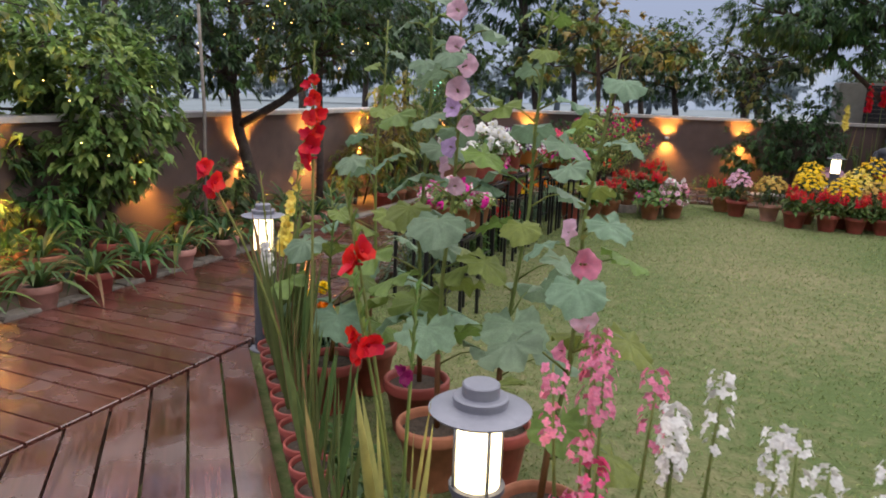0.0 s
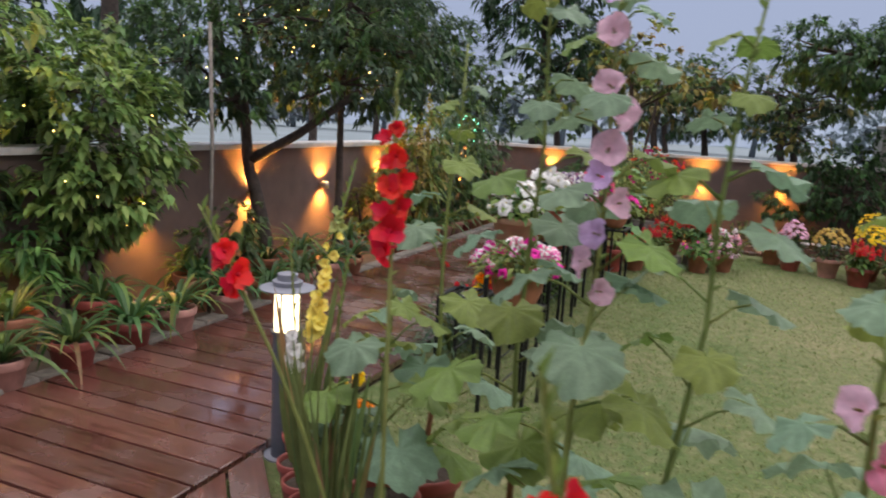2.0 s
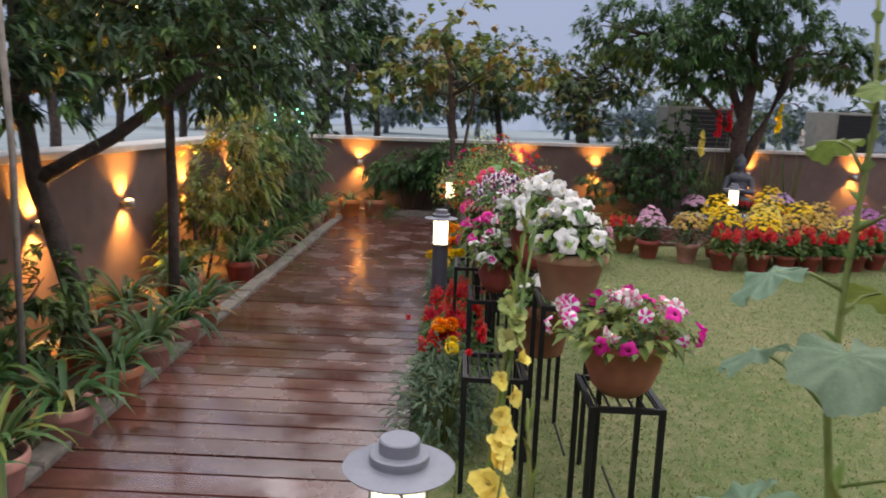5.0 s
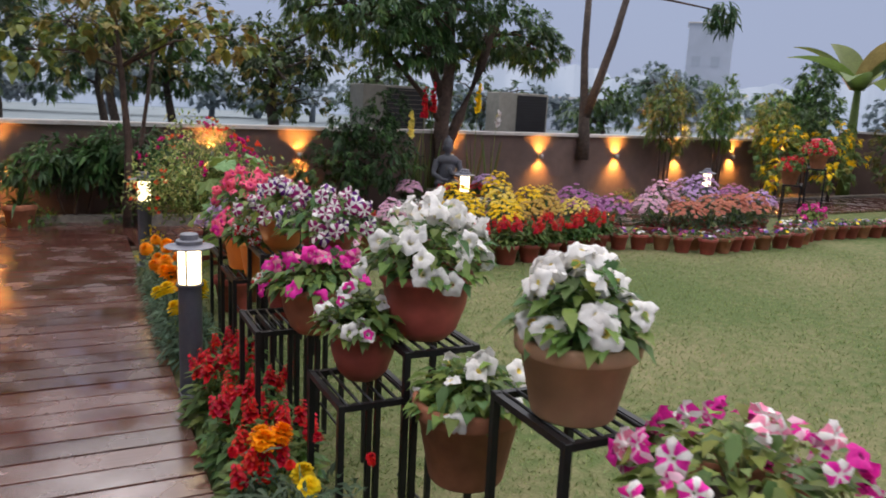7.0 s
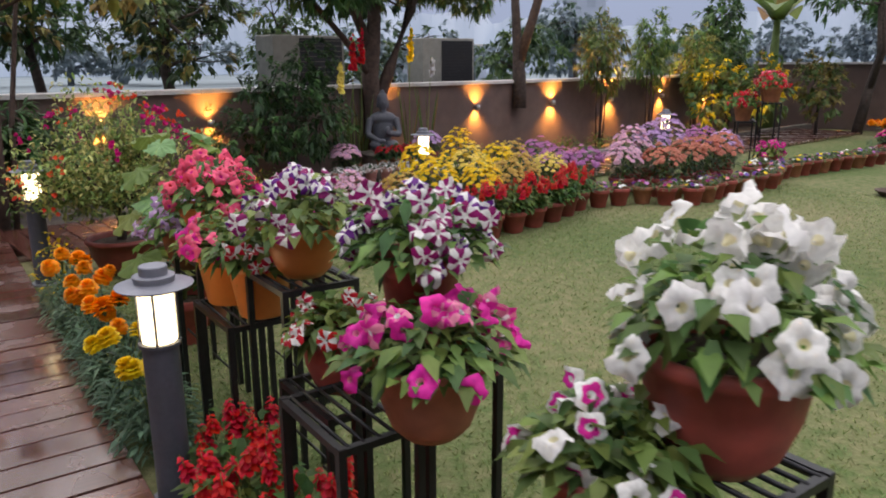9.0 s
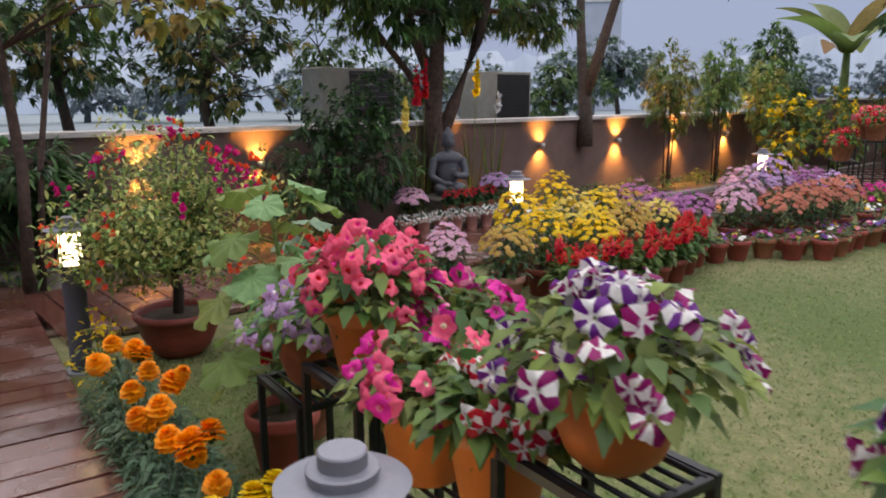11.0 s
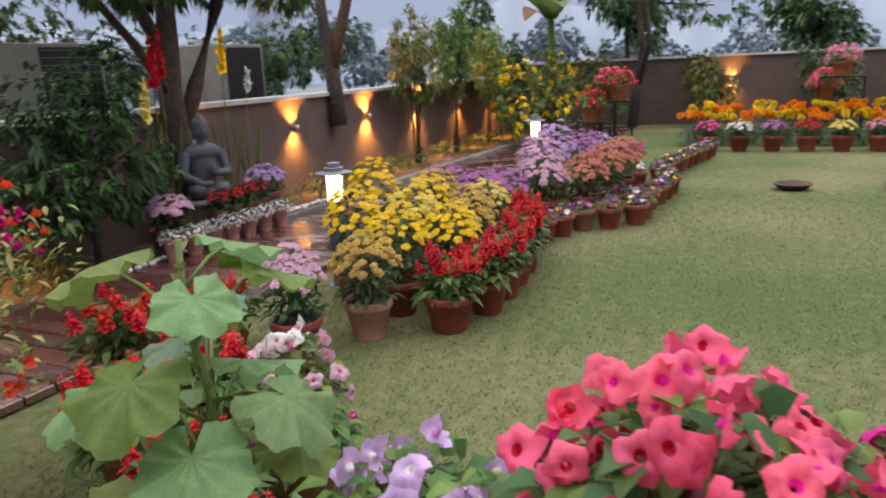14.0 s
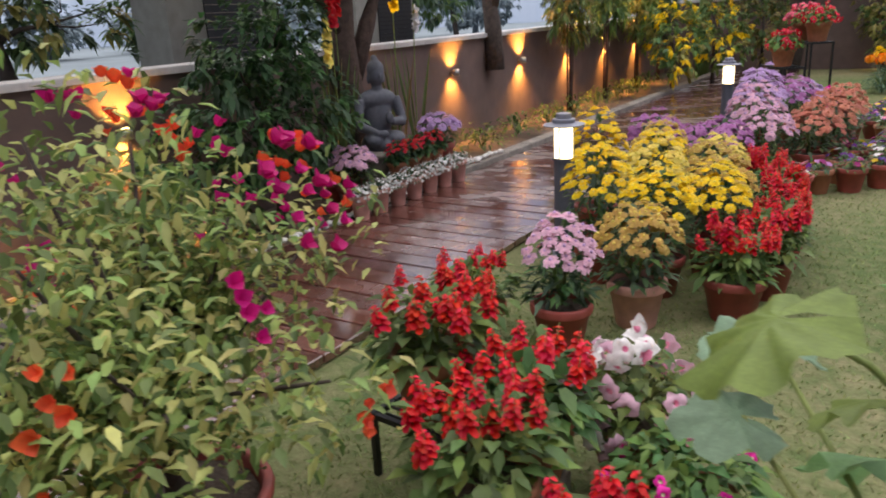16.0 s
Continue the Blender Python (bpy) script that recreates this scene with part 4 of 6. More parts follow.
# ---- trees and shrubs ----
def tree(name, label, x, y, trunk, r, blobs, leafmats, L, W, seed, bark="bark", per=9, droop=0.5, category="tree", z=0.0, twig=0.22, extra=()):
    """trunk: points from the root up; blobs: centre, radii and number of leaf clusters, all from the root."""
    t = thing(name, label, category, x, y, z)
    rng = random.Random(seed)
    w, c = Geo(bark), Geo(*leafmats)
    tp = [Vector(p) for p in trunk]
    w.tube(tp, [r * (1.15 - 0.55 * k / (len(tp) - 1)) for k in range(len(tp))], 9)
    for pts, rr in extra:
        w.tube([Vector(p) for p in pts], [rr * (1 - 0.5 * k / len(pts)) for k in range(len(pts))], 8)
    for cx, cy, cz, rx, ry, rz, n in blobs:
        cc = Vector((cx, cy, cz))
        a = min(tp[len(tp) // 2:], key=lambda p: (p - cc).length)
        mid = a.lerp(cc, 0.5) + ball(rng) * 0.12 * (cc - a).length
        w.tube([a, mid, cc], [r * 0.45, r * 0.3, r * 0.16], 6)
        subs = []
        for k in range(max(3, n // 14)):
            v = ball(rng).normalized() * rng.uniform(0.5, 0.85)
            e = cc + Vector((v.x * rx, v.y * ry, v.z * rz))
            w.tube([cc.lerp(mid, 0.3), cc.lerp(e, 0.5) + ball(rng) * 0.05, e], [r * 0.15, r * 0.1, r * 0.05], 4)
            subs.append(e)
        for k in range(n):
            v = ball(rng)
            v = v.normalized() * v.length ** 0.45
            e = cc + Vector((v.x * rx, v.y * ry, v.z * rz)) * rng.uniform(0.75, 1.12)
            d0 = (e - cc).normalized() + ball(rng) * 0.5
            slot = rng.randrange(len(leafmats))
            for j in range(per):
                d = d0 + ball(rng) * 1.1
                d.z = d.z * 0.7 - 0.05
                c.leaf(e + ball(rng) * twig * 0.5 * min(rx, rz), d, L * rng.uniform(0.65, 1.2), W * rng.uniform(0.8, 1.2), droop * rng.uniform(0.4, 1.3), 0.15, slot, 2)
    link("trunk", w.mesh("trunk"), t)
    link("crown", c.mesh("crown"), t)
    return t


def fairy_lights(pts, label, mat="fairy", s=0.006):
    g = Geo(mat)
    for p in pts:
        bm_v = [(0, 0, s), (s, 0, 0), (0, s, 0), (-s, 0, 0), (0, -s, 0), (0, 0, -s)]
        g.add([(p[0] + v[0], p[1] + v[1], p[2] + v[2]) for v in bm_v], [(0, 1, 2), (0, 2, 3), (0, 3, 4), (0, 4, 1), (5, 2, 1), (5, 3, 2), (5, 4, 3), (5, 1, 4)])
    return tagged(new("fairy_lights", g.mesh("fairy_lights")), label, "string lights", kind="stuff")
# ==== the place, space by space ====
RP = lambda r, h=None: ("redclay", r, h or r * 1.75, "taper")
TP = lambda r, h=None: ("terra", r, h or r * 1.75, "taper")
PP = lambda r, h=None: ("pinkclay", r, h or r * 1.75, "taper")

# ---- large trees and shrubs ----
tree("mango_tree", "dark leafy mango tree behind the stone statue", 6.34, 11.04, [(0, 0, 0), (0.03, 0.02, 0.6), (0.0, 0.05, 1.2), (0.08, 0.05, 1.7), (0.2, 0.1, 2.3)], 0.125,
     [(-1.5, -0.1, 2.55, 0.8, 0.7, 0.42, 150), (-0.75, -0.35, 2.75, 0.8, 0.7, 0.5, 140), (0.75, -0.4, 2.55, 0.75, 0.7, 0.42, 140), (0.1, 0.2, 3.1, 1.3, 1.0, 0.6, 170), (1.35, -0.5, 2.35, 0.5, 0.5, 0.32, 80), (-2.0, 0.2, 2.7, 0.7, 0.5, 0.45, 110), (-0.2, -0.5, 3.4, 1.0, 0.9, 0.5, 120), (-0.9, -0.2, 2.25, 0.7, 0.5, 0.3, 90), (0.55, 0.3, 2.2, 0.6, 0.5, 0.25, 70)],
     ("leafdark", "leafdark", "leaf"), 0.125, 0.034, 11, "barkred", 17, 0.6, extra=[([(0.02, 0.03, 0.75), (0.2, -0.1, 1.3), (0.38, -0.3, 2.0), (0.5, -0.4, 2.6)], 0.085), ([(0.0, 0.04, 1.2), (-0.45, 0.05, 1.65), (-1.1, 0.1, 2.2)], 0.045), ([(0.05, 0.05, 1.5), (-0.1, 0.25, 2.1), (-0.3, 0.3, 2.8)], 0.07)])
tree("tree", "curved dark tree strung with tiny lights by the wall", -2.02, 6.62, [(0, 0, 0), (0.03, 0, 0.3), (-0.07, 0.02, 0.7), (-0.16, 0.05, 1.0), (-0.22, 0.1, 1.5), (-0.24, 0.2, 2.1)], 0.06,
     [(0.1, 0.1, 1.8, 0.75, 0.7, 0.35, 110), (0.75, 0.1, 1.75, 0.7, 0.6, 0.36, 110), (-0.3, 0.0, 2.15, 0.8, 0.75, 0.5, 110), (0.55, 0.3, 2.2, 1.0, 0.8, 0.55, 140), (1.2, 0.4, 2.0, 0.65, 0.6, 0.42, 80), (-0.5, 0.3, 2.75, 0.9, 0.8, 0.6, 80), (0.7, 0.4, 2.8, 0.9, 0.8, 0.45, 80), (-0.5, -0.5, 1.85, 0.6, 0.5, 0.4, 100), (-0.15, -0.5, 1.5, 0.35, 0.35, 0.22, 50)],
     ("leaf", "leafgrey", "leafdark"), 0.095, 0.032, 21, "bark", 13, 0.5, extra=[([(-0.16, 0.05, 1.0), (0.25, 0.12, 1.25), (0.75, 0.25, 1.65)], 0.045), ([(-0.2, 0.1, 1.3), (-0.45, 0.2, 1.8), (-0.6, 0.3, 2.6)], 0.06)])
tree("shrub", "dense leafy shrub with brown stems and fairy lights", -3.05, 5.25, [(0, 0, 0), (0.02, 0, 0.5), (0.05, 0.03, 1.1)], 0.055,
     [(0.0, 0, 1.1, 0.8, 0.7, 0.42, 190), (0.35, -0.1, 0.9, 0.5, 0.5, 0.32, 90), (0.05, -0.1, 0.58, 0.5, 0.45, 0.22, 60), (-0.5, 0, 0.6, 0.45, 0.4, 0.24, 50), (-0.7, 0.0, 1.15, 0.6, 0.55, 0.45, 120), (0.1, 0.0, 1.55, 0.7, 0.65, 0.4, 150), (0.35, -0.1, 1.3, 0.6, 0.55, 0.45, 110), (-0.4, 0.1, 1.75, 0.7, 0.6, 0.4, 100)],
     ("leafbright", "leaf", "leafbright"), 0.09, 0.05, 31, "barkred", 10, 0.55, "shrub", extra=[([(0.12, -0.12, 0), (0.18, -0.14, 0.4), (0.16, -0.1, 0.9)], 0.022), ([(-0.02, -0.16, 0), (-0.05, -0.2, 0.4), (-0.1, -0.12, 0.9)], 0.02), ([(0.1, 0.02, 0), (0.16, 0.03, 0.5), (0.2, 0.02, 1.0)], 0.035), ([(-0.1, 0.05, 0), (-0.2, 0.06, 0.6), (-0.3, 0.02, 1.1)], 0.04), ([(0.2, -0.04, 0), (0.3, -0.05, 0.4), (0.33, -0.08, 0.8)], 0.025)])
tree("shrub", "leafy shrub with dark stems beside the wall", -3.6, 3.7, [(0, 0, 0), (0.02, 0, 0.6), (-0.05, 0.03, 1.2)], 0.06,
     [(0.0, 0.1, 1.3, 0.7, 0.7, 0.55, 130), (-0.3, 0.6, 1.65, 0.75, 0.65, 0.45, 110), (0.2, 0.9, 2.0, 0.75, 0.65, 0.45, 90), (0.0, 0.3, 0.8, 0.5, 0.5, 0.3, 60)], ("leaf", "leafbright", "leaflight"), 0.10, 0.05, 33, "bark", 8, 0.6, "shrub")
tree("palm_trunk", "tall dark ringed trunk beyond the wall", -4.05, 8.0, [(0, 0, 0), (0.0, 0, 1.5), (0.02, 0.0, 3.0), (0.02, 0, 5.0)], 0.10, [(0, 0, 5.2, 1.2, 1.2, 0.5, 40)], ("leafdark",), 0.5, 0.06, 35, "bark", 8, 0.8)
tree("tree", "slender dark trunk rising beside the deck", -1.47, 7.05, [(0, 0, 0), (0.01, 0, 0.7), (0.0, 0.02, 1.5), (0.05, 0.0, 2.4)], 0.036,
     [(0.2, 0, 2.3, 0.6, 0.6, 0.35, 60), (-0.2, 0.3, 2.6, 0.6, 0.6, 0.4, 50), (0.6, 0.4, 2.0, 0.45, 0.45, 0.3, 40)], ("leafdark", "leaf"), 0.13, 0.03, 36, "bark", 9, 0.5)
# shrubs along the west wall
# leafyellow in shrub 42 paints in the amber light of the wall lamps
for x, y, h, mats, sd in ((-0.95, 9.0, 1.15, ("leaflight", "leafyellow"), 42), (-0.55, 9.9, 1.25, ("leafgrey", "leaf"), 43), (-0.3, 10.7, 1.0, ("leafdark", "leaf"), 44), (-3.45, 4.55, 0.75, ("leaf", "leafdark"), 46), (-3.1, 4.75, 0.5, ("leafbright", "leaf"), 47), (-3.75, 3.0, 0.9, ("leaf", "leafdark"), 48), (-3.3, 5.75, 0.5, ("leaf", "leaflight"), 49)):
    tree("shrub", "bushy shrub growing along the lit garden wall", x, y, [(0, 0, 0), (0.02, 0, h * 0.4), (0.0, 0.02, h * 0.8)], 0.025,
         [(0, 0, h * 0.8, 0.42, 0.42, h * 0.36, 90), (0.1, 0.15, h * 1.15, 0.38, 0.38, h * 0.3, 60), (-0.1, -0.1, h * 0.45, 0.36, 0.36, 0.24, 40)], mats, 0.12, 0.034, sd, "bark", 8, 0.6, "shrub")
# shrub 241 has lamp-lit yellow put into its leaf colour
for a, s, h, mats, sd in ((7.5, -4.15, 0.6, ("leafyellow", "leaflight"), 241), (8.85, -4.1, 0.7, ("leaf", "leafgrey"), 242), (4.75, -4.0, 0.5, ("leafdark", "leaf"), 244), (2.3, -4.1, 0.6, ("leaf", "leafdark"), 245)):
    x, y = strip(s, a)
    tree("shrub", "low loose shrub at the foot of the lit wall", x, y, [(0, 0, 0), (0.02, 0, h * 0.5), (0.0, 0.02, h * 0.9)], 0.02,
         [(0, 0, h * 0.8, 0.3, 0.3, h * 0.4, 60), (0.1, 0.1, h * 1.2, 0.22, 0.22, h * 0.3, 30), (-0.1, -0.1, h * 0.4, 0.26, 0.26, 0.16, 30)], mats, 0.085, 0.03, sd, "barkred", 8, 0.6, "shrub",
         extra=[([(0.1, 0.02, 0), (0.18, 0.03, h * 0.6), (0.2, 0.0, h)], 0.012), ([(-0.1, 0.05, 0), (-0.16, 0.04, h * 0.6), (-0.2, 0, h)], 0.012)])
# shrubs against the north wall
tree("shrub", "dark green bush beside the stone statue", 4.85, 10.95, [(0, 0, 0), (0.02, 0, 0.4), (0.0, 0.02, 0.8)], 0.03,
     [(0, -0.05, 0.75, 0.55, 0.4, 0.42, 130), (-0.4, 0, 0.7, 0.4, 0.35, 0.35, 70), (-0.75, 0.1, 0.65, 0.35, 0.3, 0.35, 60), (0.45, -0.05, 0.75, 0.4, 0.35, 0.4, 60), (0.1, 0, 1.15, 0.45, 0.3, 0.3, 80), (0.35, 0.0, 1.4, 0.3, 0.25, 0.25, 45), (-0.35, 0.0, 1.2, 0.3, 0.25, 0.3, 40)], ("leafdark", "leaf", "leafdark"), 0.085, 0.04, 51, "bark", 8, 0.5, "shrub")
for x, h, mats, sd, lab in ((10.7, 2.0, ("leafyellow", "leaflight", "leaf"), 52, "tall yellowish shrub lit from below by the wall"), (12.1, 2.1, ("leaf", "leaflight"), 53, "tall green shrub lit from below by the wall"), (13.6, 1.9, ("leaflight", "leafyellow"), 54, "tall yellowish shrub lit from below by the wall"), (2.2, 1.0, ("leafdark", "leaf"), 55, "dark shrub below the lit wall"), (1.6, 0.9, ("leaf", "leafdark"), 56, "dark shrub below the lit wall"), (14.9, 1.7, ("leafdark", "leaf"), 57, "dark shrub below the lit wall")):
    y = wall_y(x) - 0.35
    tree("shrub", lab, x, y, [(0, 0, 0), (0.03, 0, h * 0.4), (0.0, 0.02, h * 0.8)], 0.022,
         [(0, 0, h * 0.85, 0.5, 0.3, h * 0.22, 90), (0.25, 0, h * 0.62, 0.45, 0.28, h * 0.2, 60), (-0.3, 0, h * 0.7, 0.42, 0.28, h * 0.2, 60)], mats, 0.14, 0.035, sd, "barkred", 8, 0.5, "shrub",
         extra=[([(0.1, 0, 0), (0.2, 0, h * 0.4), (0.25, 0, h * 0.75)], 0.014), ([(-0.06, 0.03, 0), (-0.16, 0.02, h * 0.4), (-0.22, 0, h * 0.8)], 0.014)])
for x, y, h, mats, sd in ((12.6, 8.6, 1.25, ("leafyellow", "yellow", "leaf", "leaflight", "leaf"), 161), (13.6, 8.0, 1.3, ("leafyellow", "yellow", "leaf", "leaflight", "leaf"), 162), (14.6, 7.2, 1.4, ("leafyellow", "leaf"), 163), (15.3, 5.2, 1.2, ("leaf", "leafyellow"), 164), (14.9, 3.2, 1.3, ("leaf", "leafdark"), 165), (14.6, 1.4, 1.3, ("leaf", "leafdark"), 166)):
    tree("shrub", "bushy flowering shrub at the garden's far end", x, y, [(0, 0, 0), (0.02, 0, h * 0.4), (0.0, 0.02, h * 0.8)], 0.03,
         [(0, 0, h * 0.7, 0.5, 0.5, h * 0.3, 90), (0.3, 0.1, h * 0.95, 0.4, 0.4, h * 0.25, 50), (-0.35, -0.1, h * 0.5, 0.4, 0.4, h * 0.3, 50)], mats, 0.1, 0.05, sd, "bark", 8, 0.5, "shrub")
# forked trunk rising over the wall
g = Geo("bark")
g.tube([(0, 0, -0.35), (0.02, 0.02, 0.1), (0.06, 0.1, 0.7), (0.05, 0.15, 1.4), (0.12, 0.2, 2.6)], [0.11, 0.10, 0.07, 0.06, 0.05], 9)
g.tube([(0.03, 0.05, 0.3), (0.14, -0.1, 0.9), (0.22, -0.28, 1.6), (0.36, -0.45, 2.6)], [0.08, 0.07, 0.06, 0.05], 9)
g.tube([(0.33, -0.42, 2.3), (0.7, -0.95, 2.2), (1.12, -1.6, 2.05)], [0.025, 0.018, 0.01], 6)
t = thing("forked_tree", "bare forked dark tree trunk against the wall", "tree", 9.08, wall_y(9.08) - 0.1, 1.05)
link("trunk", g.mesh("trunk"), t)
g = Geo("leafdark")
rng = random.Random(61)
for _ in range(150):
    v = ball(rng)
    g.leaf((1.15 + v.x * 0.25, -1.6 + v.y * 0.25, 1.98 + v.z * 0.25), ball(rng) - Vector((0, 0, 0.5)), 0.17, 0.05, 0.5, 0.15, 0, 2)
link("crown", g.mesh("crown"), t)
# trees beyond the walls
BEYOND = (
    (1.2, 14.6, 2.6, ("leafgrey", "leaf"), 0.14, 0.10, "sparse round-leaved tree beyond the wall", 71, 34),
    (2.9, 14.0, 2.4, ("leafdark", "leafyellow"), 0.13, 0.05, "tree with bronze leaves beyond the wall", 72, 44),
    (3.9, 14.4, 2.6, ("leafdark", "leaf"), 0.12, 0.06, "dark small tree beyond the wall", 73, 80),
    (5.2, 13.6, 2.5, ("leafdark", "leafdark"), 0.13, 0.06, "dark small tree beyond the wall", 173, 70),
    (-1.5, 15.5, 3.6, ("leafdark", "leafdark"), 0.16, 0.06, "tall dark tree beyond the wall", 74, 120),
    (-0.3, 15.0, 2.3, ("leafgrey", "leaf"), 0.13, 0.05, "grey-green tree beyond the wall", 75, 70),
    (-4.3, 9.5, 2.8, ("leafgrey", "leaf"), 0.13, 0.05, "dark tree beyond the west wall", 76, 84),
    (-5.6, 6.5, 2.9, ("leafgrey", "leaf"), 0.13, 0.06, "leafy tree beyond the west wall", 77, 44),
    (-6.2, 3.8, 2.7, ("leafgrey", "leaf"), 0.13, 0.06, "leafy tree beyond the west wall", 78, 40),
    (19.0, 10.5, 2.6, ("leafdark", "leaf"), 0.2, 0.08, "dark tree beyond the east wall", 79, 90),
    (19.5, 6.5, 3.0, ("leafdark", "leaf"), 0.2, 0.08, "dark spreading tree beyond the east wall", 80, 110),
    (18.6, 2.5, 2.8, ("leafdark", "leaf"), 0.2, 0.08, "dark spreading tree beyond the east wall", 81, 110),
    (8.0, 13.2, 1.7, ("leafdark", "leaf"), 0.12, 0.05, "dark bush beyond the wall", 82, 60),
    (3.6, 16.2, 2.6, ("leafgrey", "leaf"), 0.15, 0.06, "grey-green tree beyond the wall", 86, 80),
    (4.75, 12.95, 2.2, ("leafdark", "leafyellow", "leaf"), 0.11, 0.05, "slender bronze-leaved tree close behind the wall", 94, 52),
    (7.3, 13.7, 2.2, ("leafdark", "leaf"), 0.12, 0.05, "dark small tree behind the air conditioners", 95, 70),
    (2.2, 16.8, 3.4, ("leafgrey", "leafdark"), 0.16, 0.07, "tall grey-green tree beyond the wall", 85, 80),
    (-3.0, 12.5, 3.2, ("leafgrey", "leaf"), 0.15, 0.06, "dark tree beyond the west wall", 87, 80),
    (-2.6, 17.0, 4.6, ("leafdark", "leafdark"), 0.2, 0.07, "tall dark tree beyond the wall", 88, 160),
    # The next two mix in the leaf colour that has haze painted in.
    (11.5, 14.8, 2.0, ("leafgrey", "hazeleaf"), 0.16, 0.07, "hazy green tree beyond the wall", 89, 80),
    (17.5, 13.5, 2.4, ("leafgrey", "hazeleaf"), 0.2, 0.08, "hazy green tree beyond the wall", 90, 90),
    (-7.5, 5.2, 3.4, ("leafgrey", "leaf"), 0.15, 0.07, "leafy tree beyond the west wall", 92, 54),
    (-5.2, 8.6, 3.3, ("leafgrey", "leaf"), 0.15, 0.07, "leafy tree beyond the west wall", 93, 84),
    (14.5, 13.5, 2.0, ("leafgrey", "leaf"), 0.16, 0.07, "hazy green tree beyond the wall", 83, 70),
)
for x, y, h, mats, L, W, lab, sd, n in BEYOND:
    q = random.Random(sd)
    bl = [(q.uniform(-0.7, 0.7), q.uniform(-0.5, 0.5), h * q.uniform(0.62, 1.0), q.uniform(0.45, 0.8), q.uniform(0.4, 0.7), q.uniform(0.3, 0.55) * h / 2.4, n // 2) for _ in range(7)]
    tree("tree", lab, x, y, [(0, 0, -0.05), (0.05, 0, h * 0.35), (-0.03, 0.05, h * 0.6), (0.05, 0.0, h * 0.85)], 0.07, bl, mats, L, W, sd, "bark", 8, 0.5)
# Far trees carry their haze in pale blue-grey leaf and bark colours.
for k in range(26):
    q = random.Random(700 + k)
    an = radians(-48 + 168 * k / 25)
    r = q.uniform(52, 64)
    h = q.uniform(2.6, 4.6)
    bl = [(q.uniform(-3, 3), q.uniform(-2, 2), h * q.uniform(0.4, 0.8), q.uniform(1.6, 2.6), q.uniform(1.5, 2.2), h * q.uniform(0.22, 0.36), 70) for _ in range(4)]
    tree("distant_tree", "rounded tree far beyond the garden, haze painted into its leaves", r * math.sin(an), r * math.cos(an), [(0, 0, -0.1), (0.1, 0, h * 0.3), (0, 0.1, h * 0.6)], 0.2, bl, ("hazeleaf", "hazeleaf"), 0.36, 0.24, 700 + k, "hazebark", 10, 0.4)
tree("tree", "tall dark dense tree rising beyond the wall", 0.85, 15.2, [(0, 0, -0.05), (0.0, 0, 1.2), (0.1, 0.05, 2.4), (0.0, 0.0, 3.8)], 0.14,
     [(0, 0, 3.2, 1.2, 1.1, 0.7, 130), (0.4, 0, 4.2, 1.1, 1.0, 0.8, 130), (-0.5, 0.1, 3.9, 1.0, 0.9, 0.8, 120), (0, 0, 5.0, 0.9, 0.9, 0.7, 90), (0.7, 0, 2.7, 0.5, 0.5, 0.35, 40)], ("leafdark", "leafdark"), 0.2, 0.06, 191, "bark", 9, 0.6)
# round-leaved tree standing by the deck corner
tree("orchid_tree", "slender round-leaved orchid tree by the deck corner", 1.95, 11.45, [(0, 0, 0), (0.05, 0, 0.9), (0.0, 0.02, 1.7), (-0.1, 0.0, 2.6)], 0.04,
     [(-0.5, -0.2, 2.2, 0.5, 0.5, 0.35, 36), (0.5, -0.3, 2.15, 0.55, 0.5, 0.3, 40), (0.0, 0, 2.7, 0.7, 0.6, 0.4, 40), (1.0, -0.5, 2.1, 0.4, 0.4, 0.25, 22), (-0.9, 0, 1.8, 0.35, 0.3, 0.3, 20)],
     ("leaf", "leaflight", "leafyellow"), 0.105, 0.10, 91, "barkred", 6, 0.6, extra=[([(0.12, 0.05, 0), (0.2, 0.05, 0.9), (0.35, 0.0, 1.9)], 0.028)])
# banana plant
g, gs = Geo("leaflight", "straw"), Geo("stem")
gs.tube([(0, 0, 0), (0.02, 0, 1.1), (0, 0, 2.2)], [0.13, 0.10, 0.06], 10)
for k in range(9):
    a = k * 2.4
    g.leaf((0, 0, 2.12), (math.cos(a), math.sin(a), 0.45 + 0.4 * (k % 4)), 2.0, 0.55, 0.36, 0.2, 0 if k < 7 else 1, 10, 0.1)
t = thing("banana_plant", "banana plant with broad arching leaves", "plant", 15.0, 8.15)
link("stem", gs.mesh("stem"), t)
link("leaves", g.mesh("leaves"), t)

for x, y, m in ((0.35, 11.75, "orange"), (0.7, 11.95, "orange"), (1.05, 11.9, "terra")):
    strap_plant("strap-leaved plant in a large orange pot by the wall", x, y, -0.02, (m, 0.16, 0.3, "taper"), 24, 0.35, 3)
# thin support pole
g = Geo("kerb")
g.tube([(0, 0, 0), (0.02, 0, 1.2), (0.0, 0, 2.0)], [0.014, 0.014, 0.013], 8)
tagged(new("pole", g.mesh("pole")), "thin grey-brown support pole beside the pots", "pole").location = (-2.05, 5.4, 0)

# fairy lights in the foliage
rng = random.Random(99)
pts = [Vector((-3.0, 5.2, 1.05)) + Vector((v.x * 0.75, v.y * 0.7, v.z * 0.6)) for v in (ball(rng).normalized() * rng.uniform(0.8, 1.05) for _ in range(26))]
pts += [Vector((-1.9, 7.1, 1.9)) + Vector((v.x * 1.0, v.y * 0.9, v.z * 0.5)) for v in (ball(rng) for _ in range(46))]
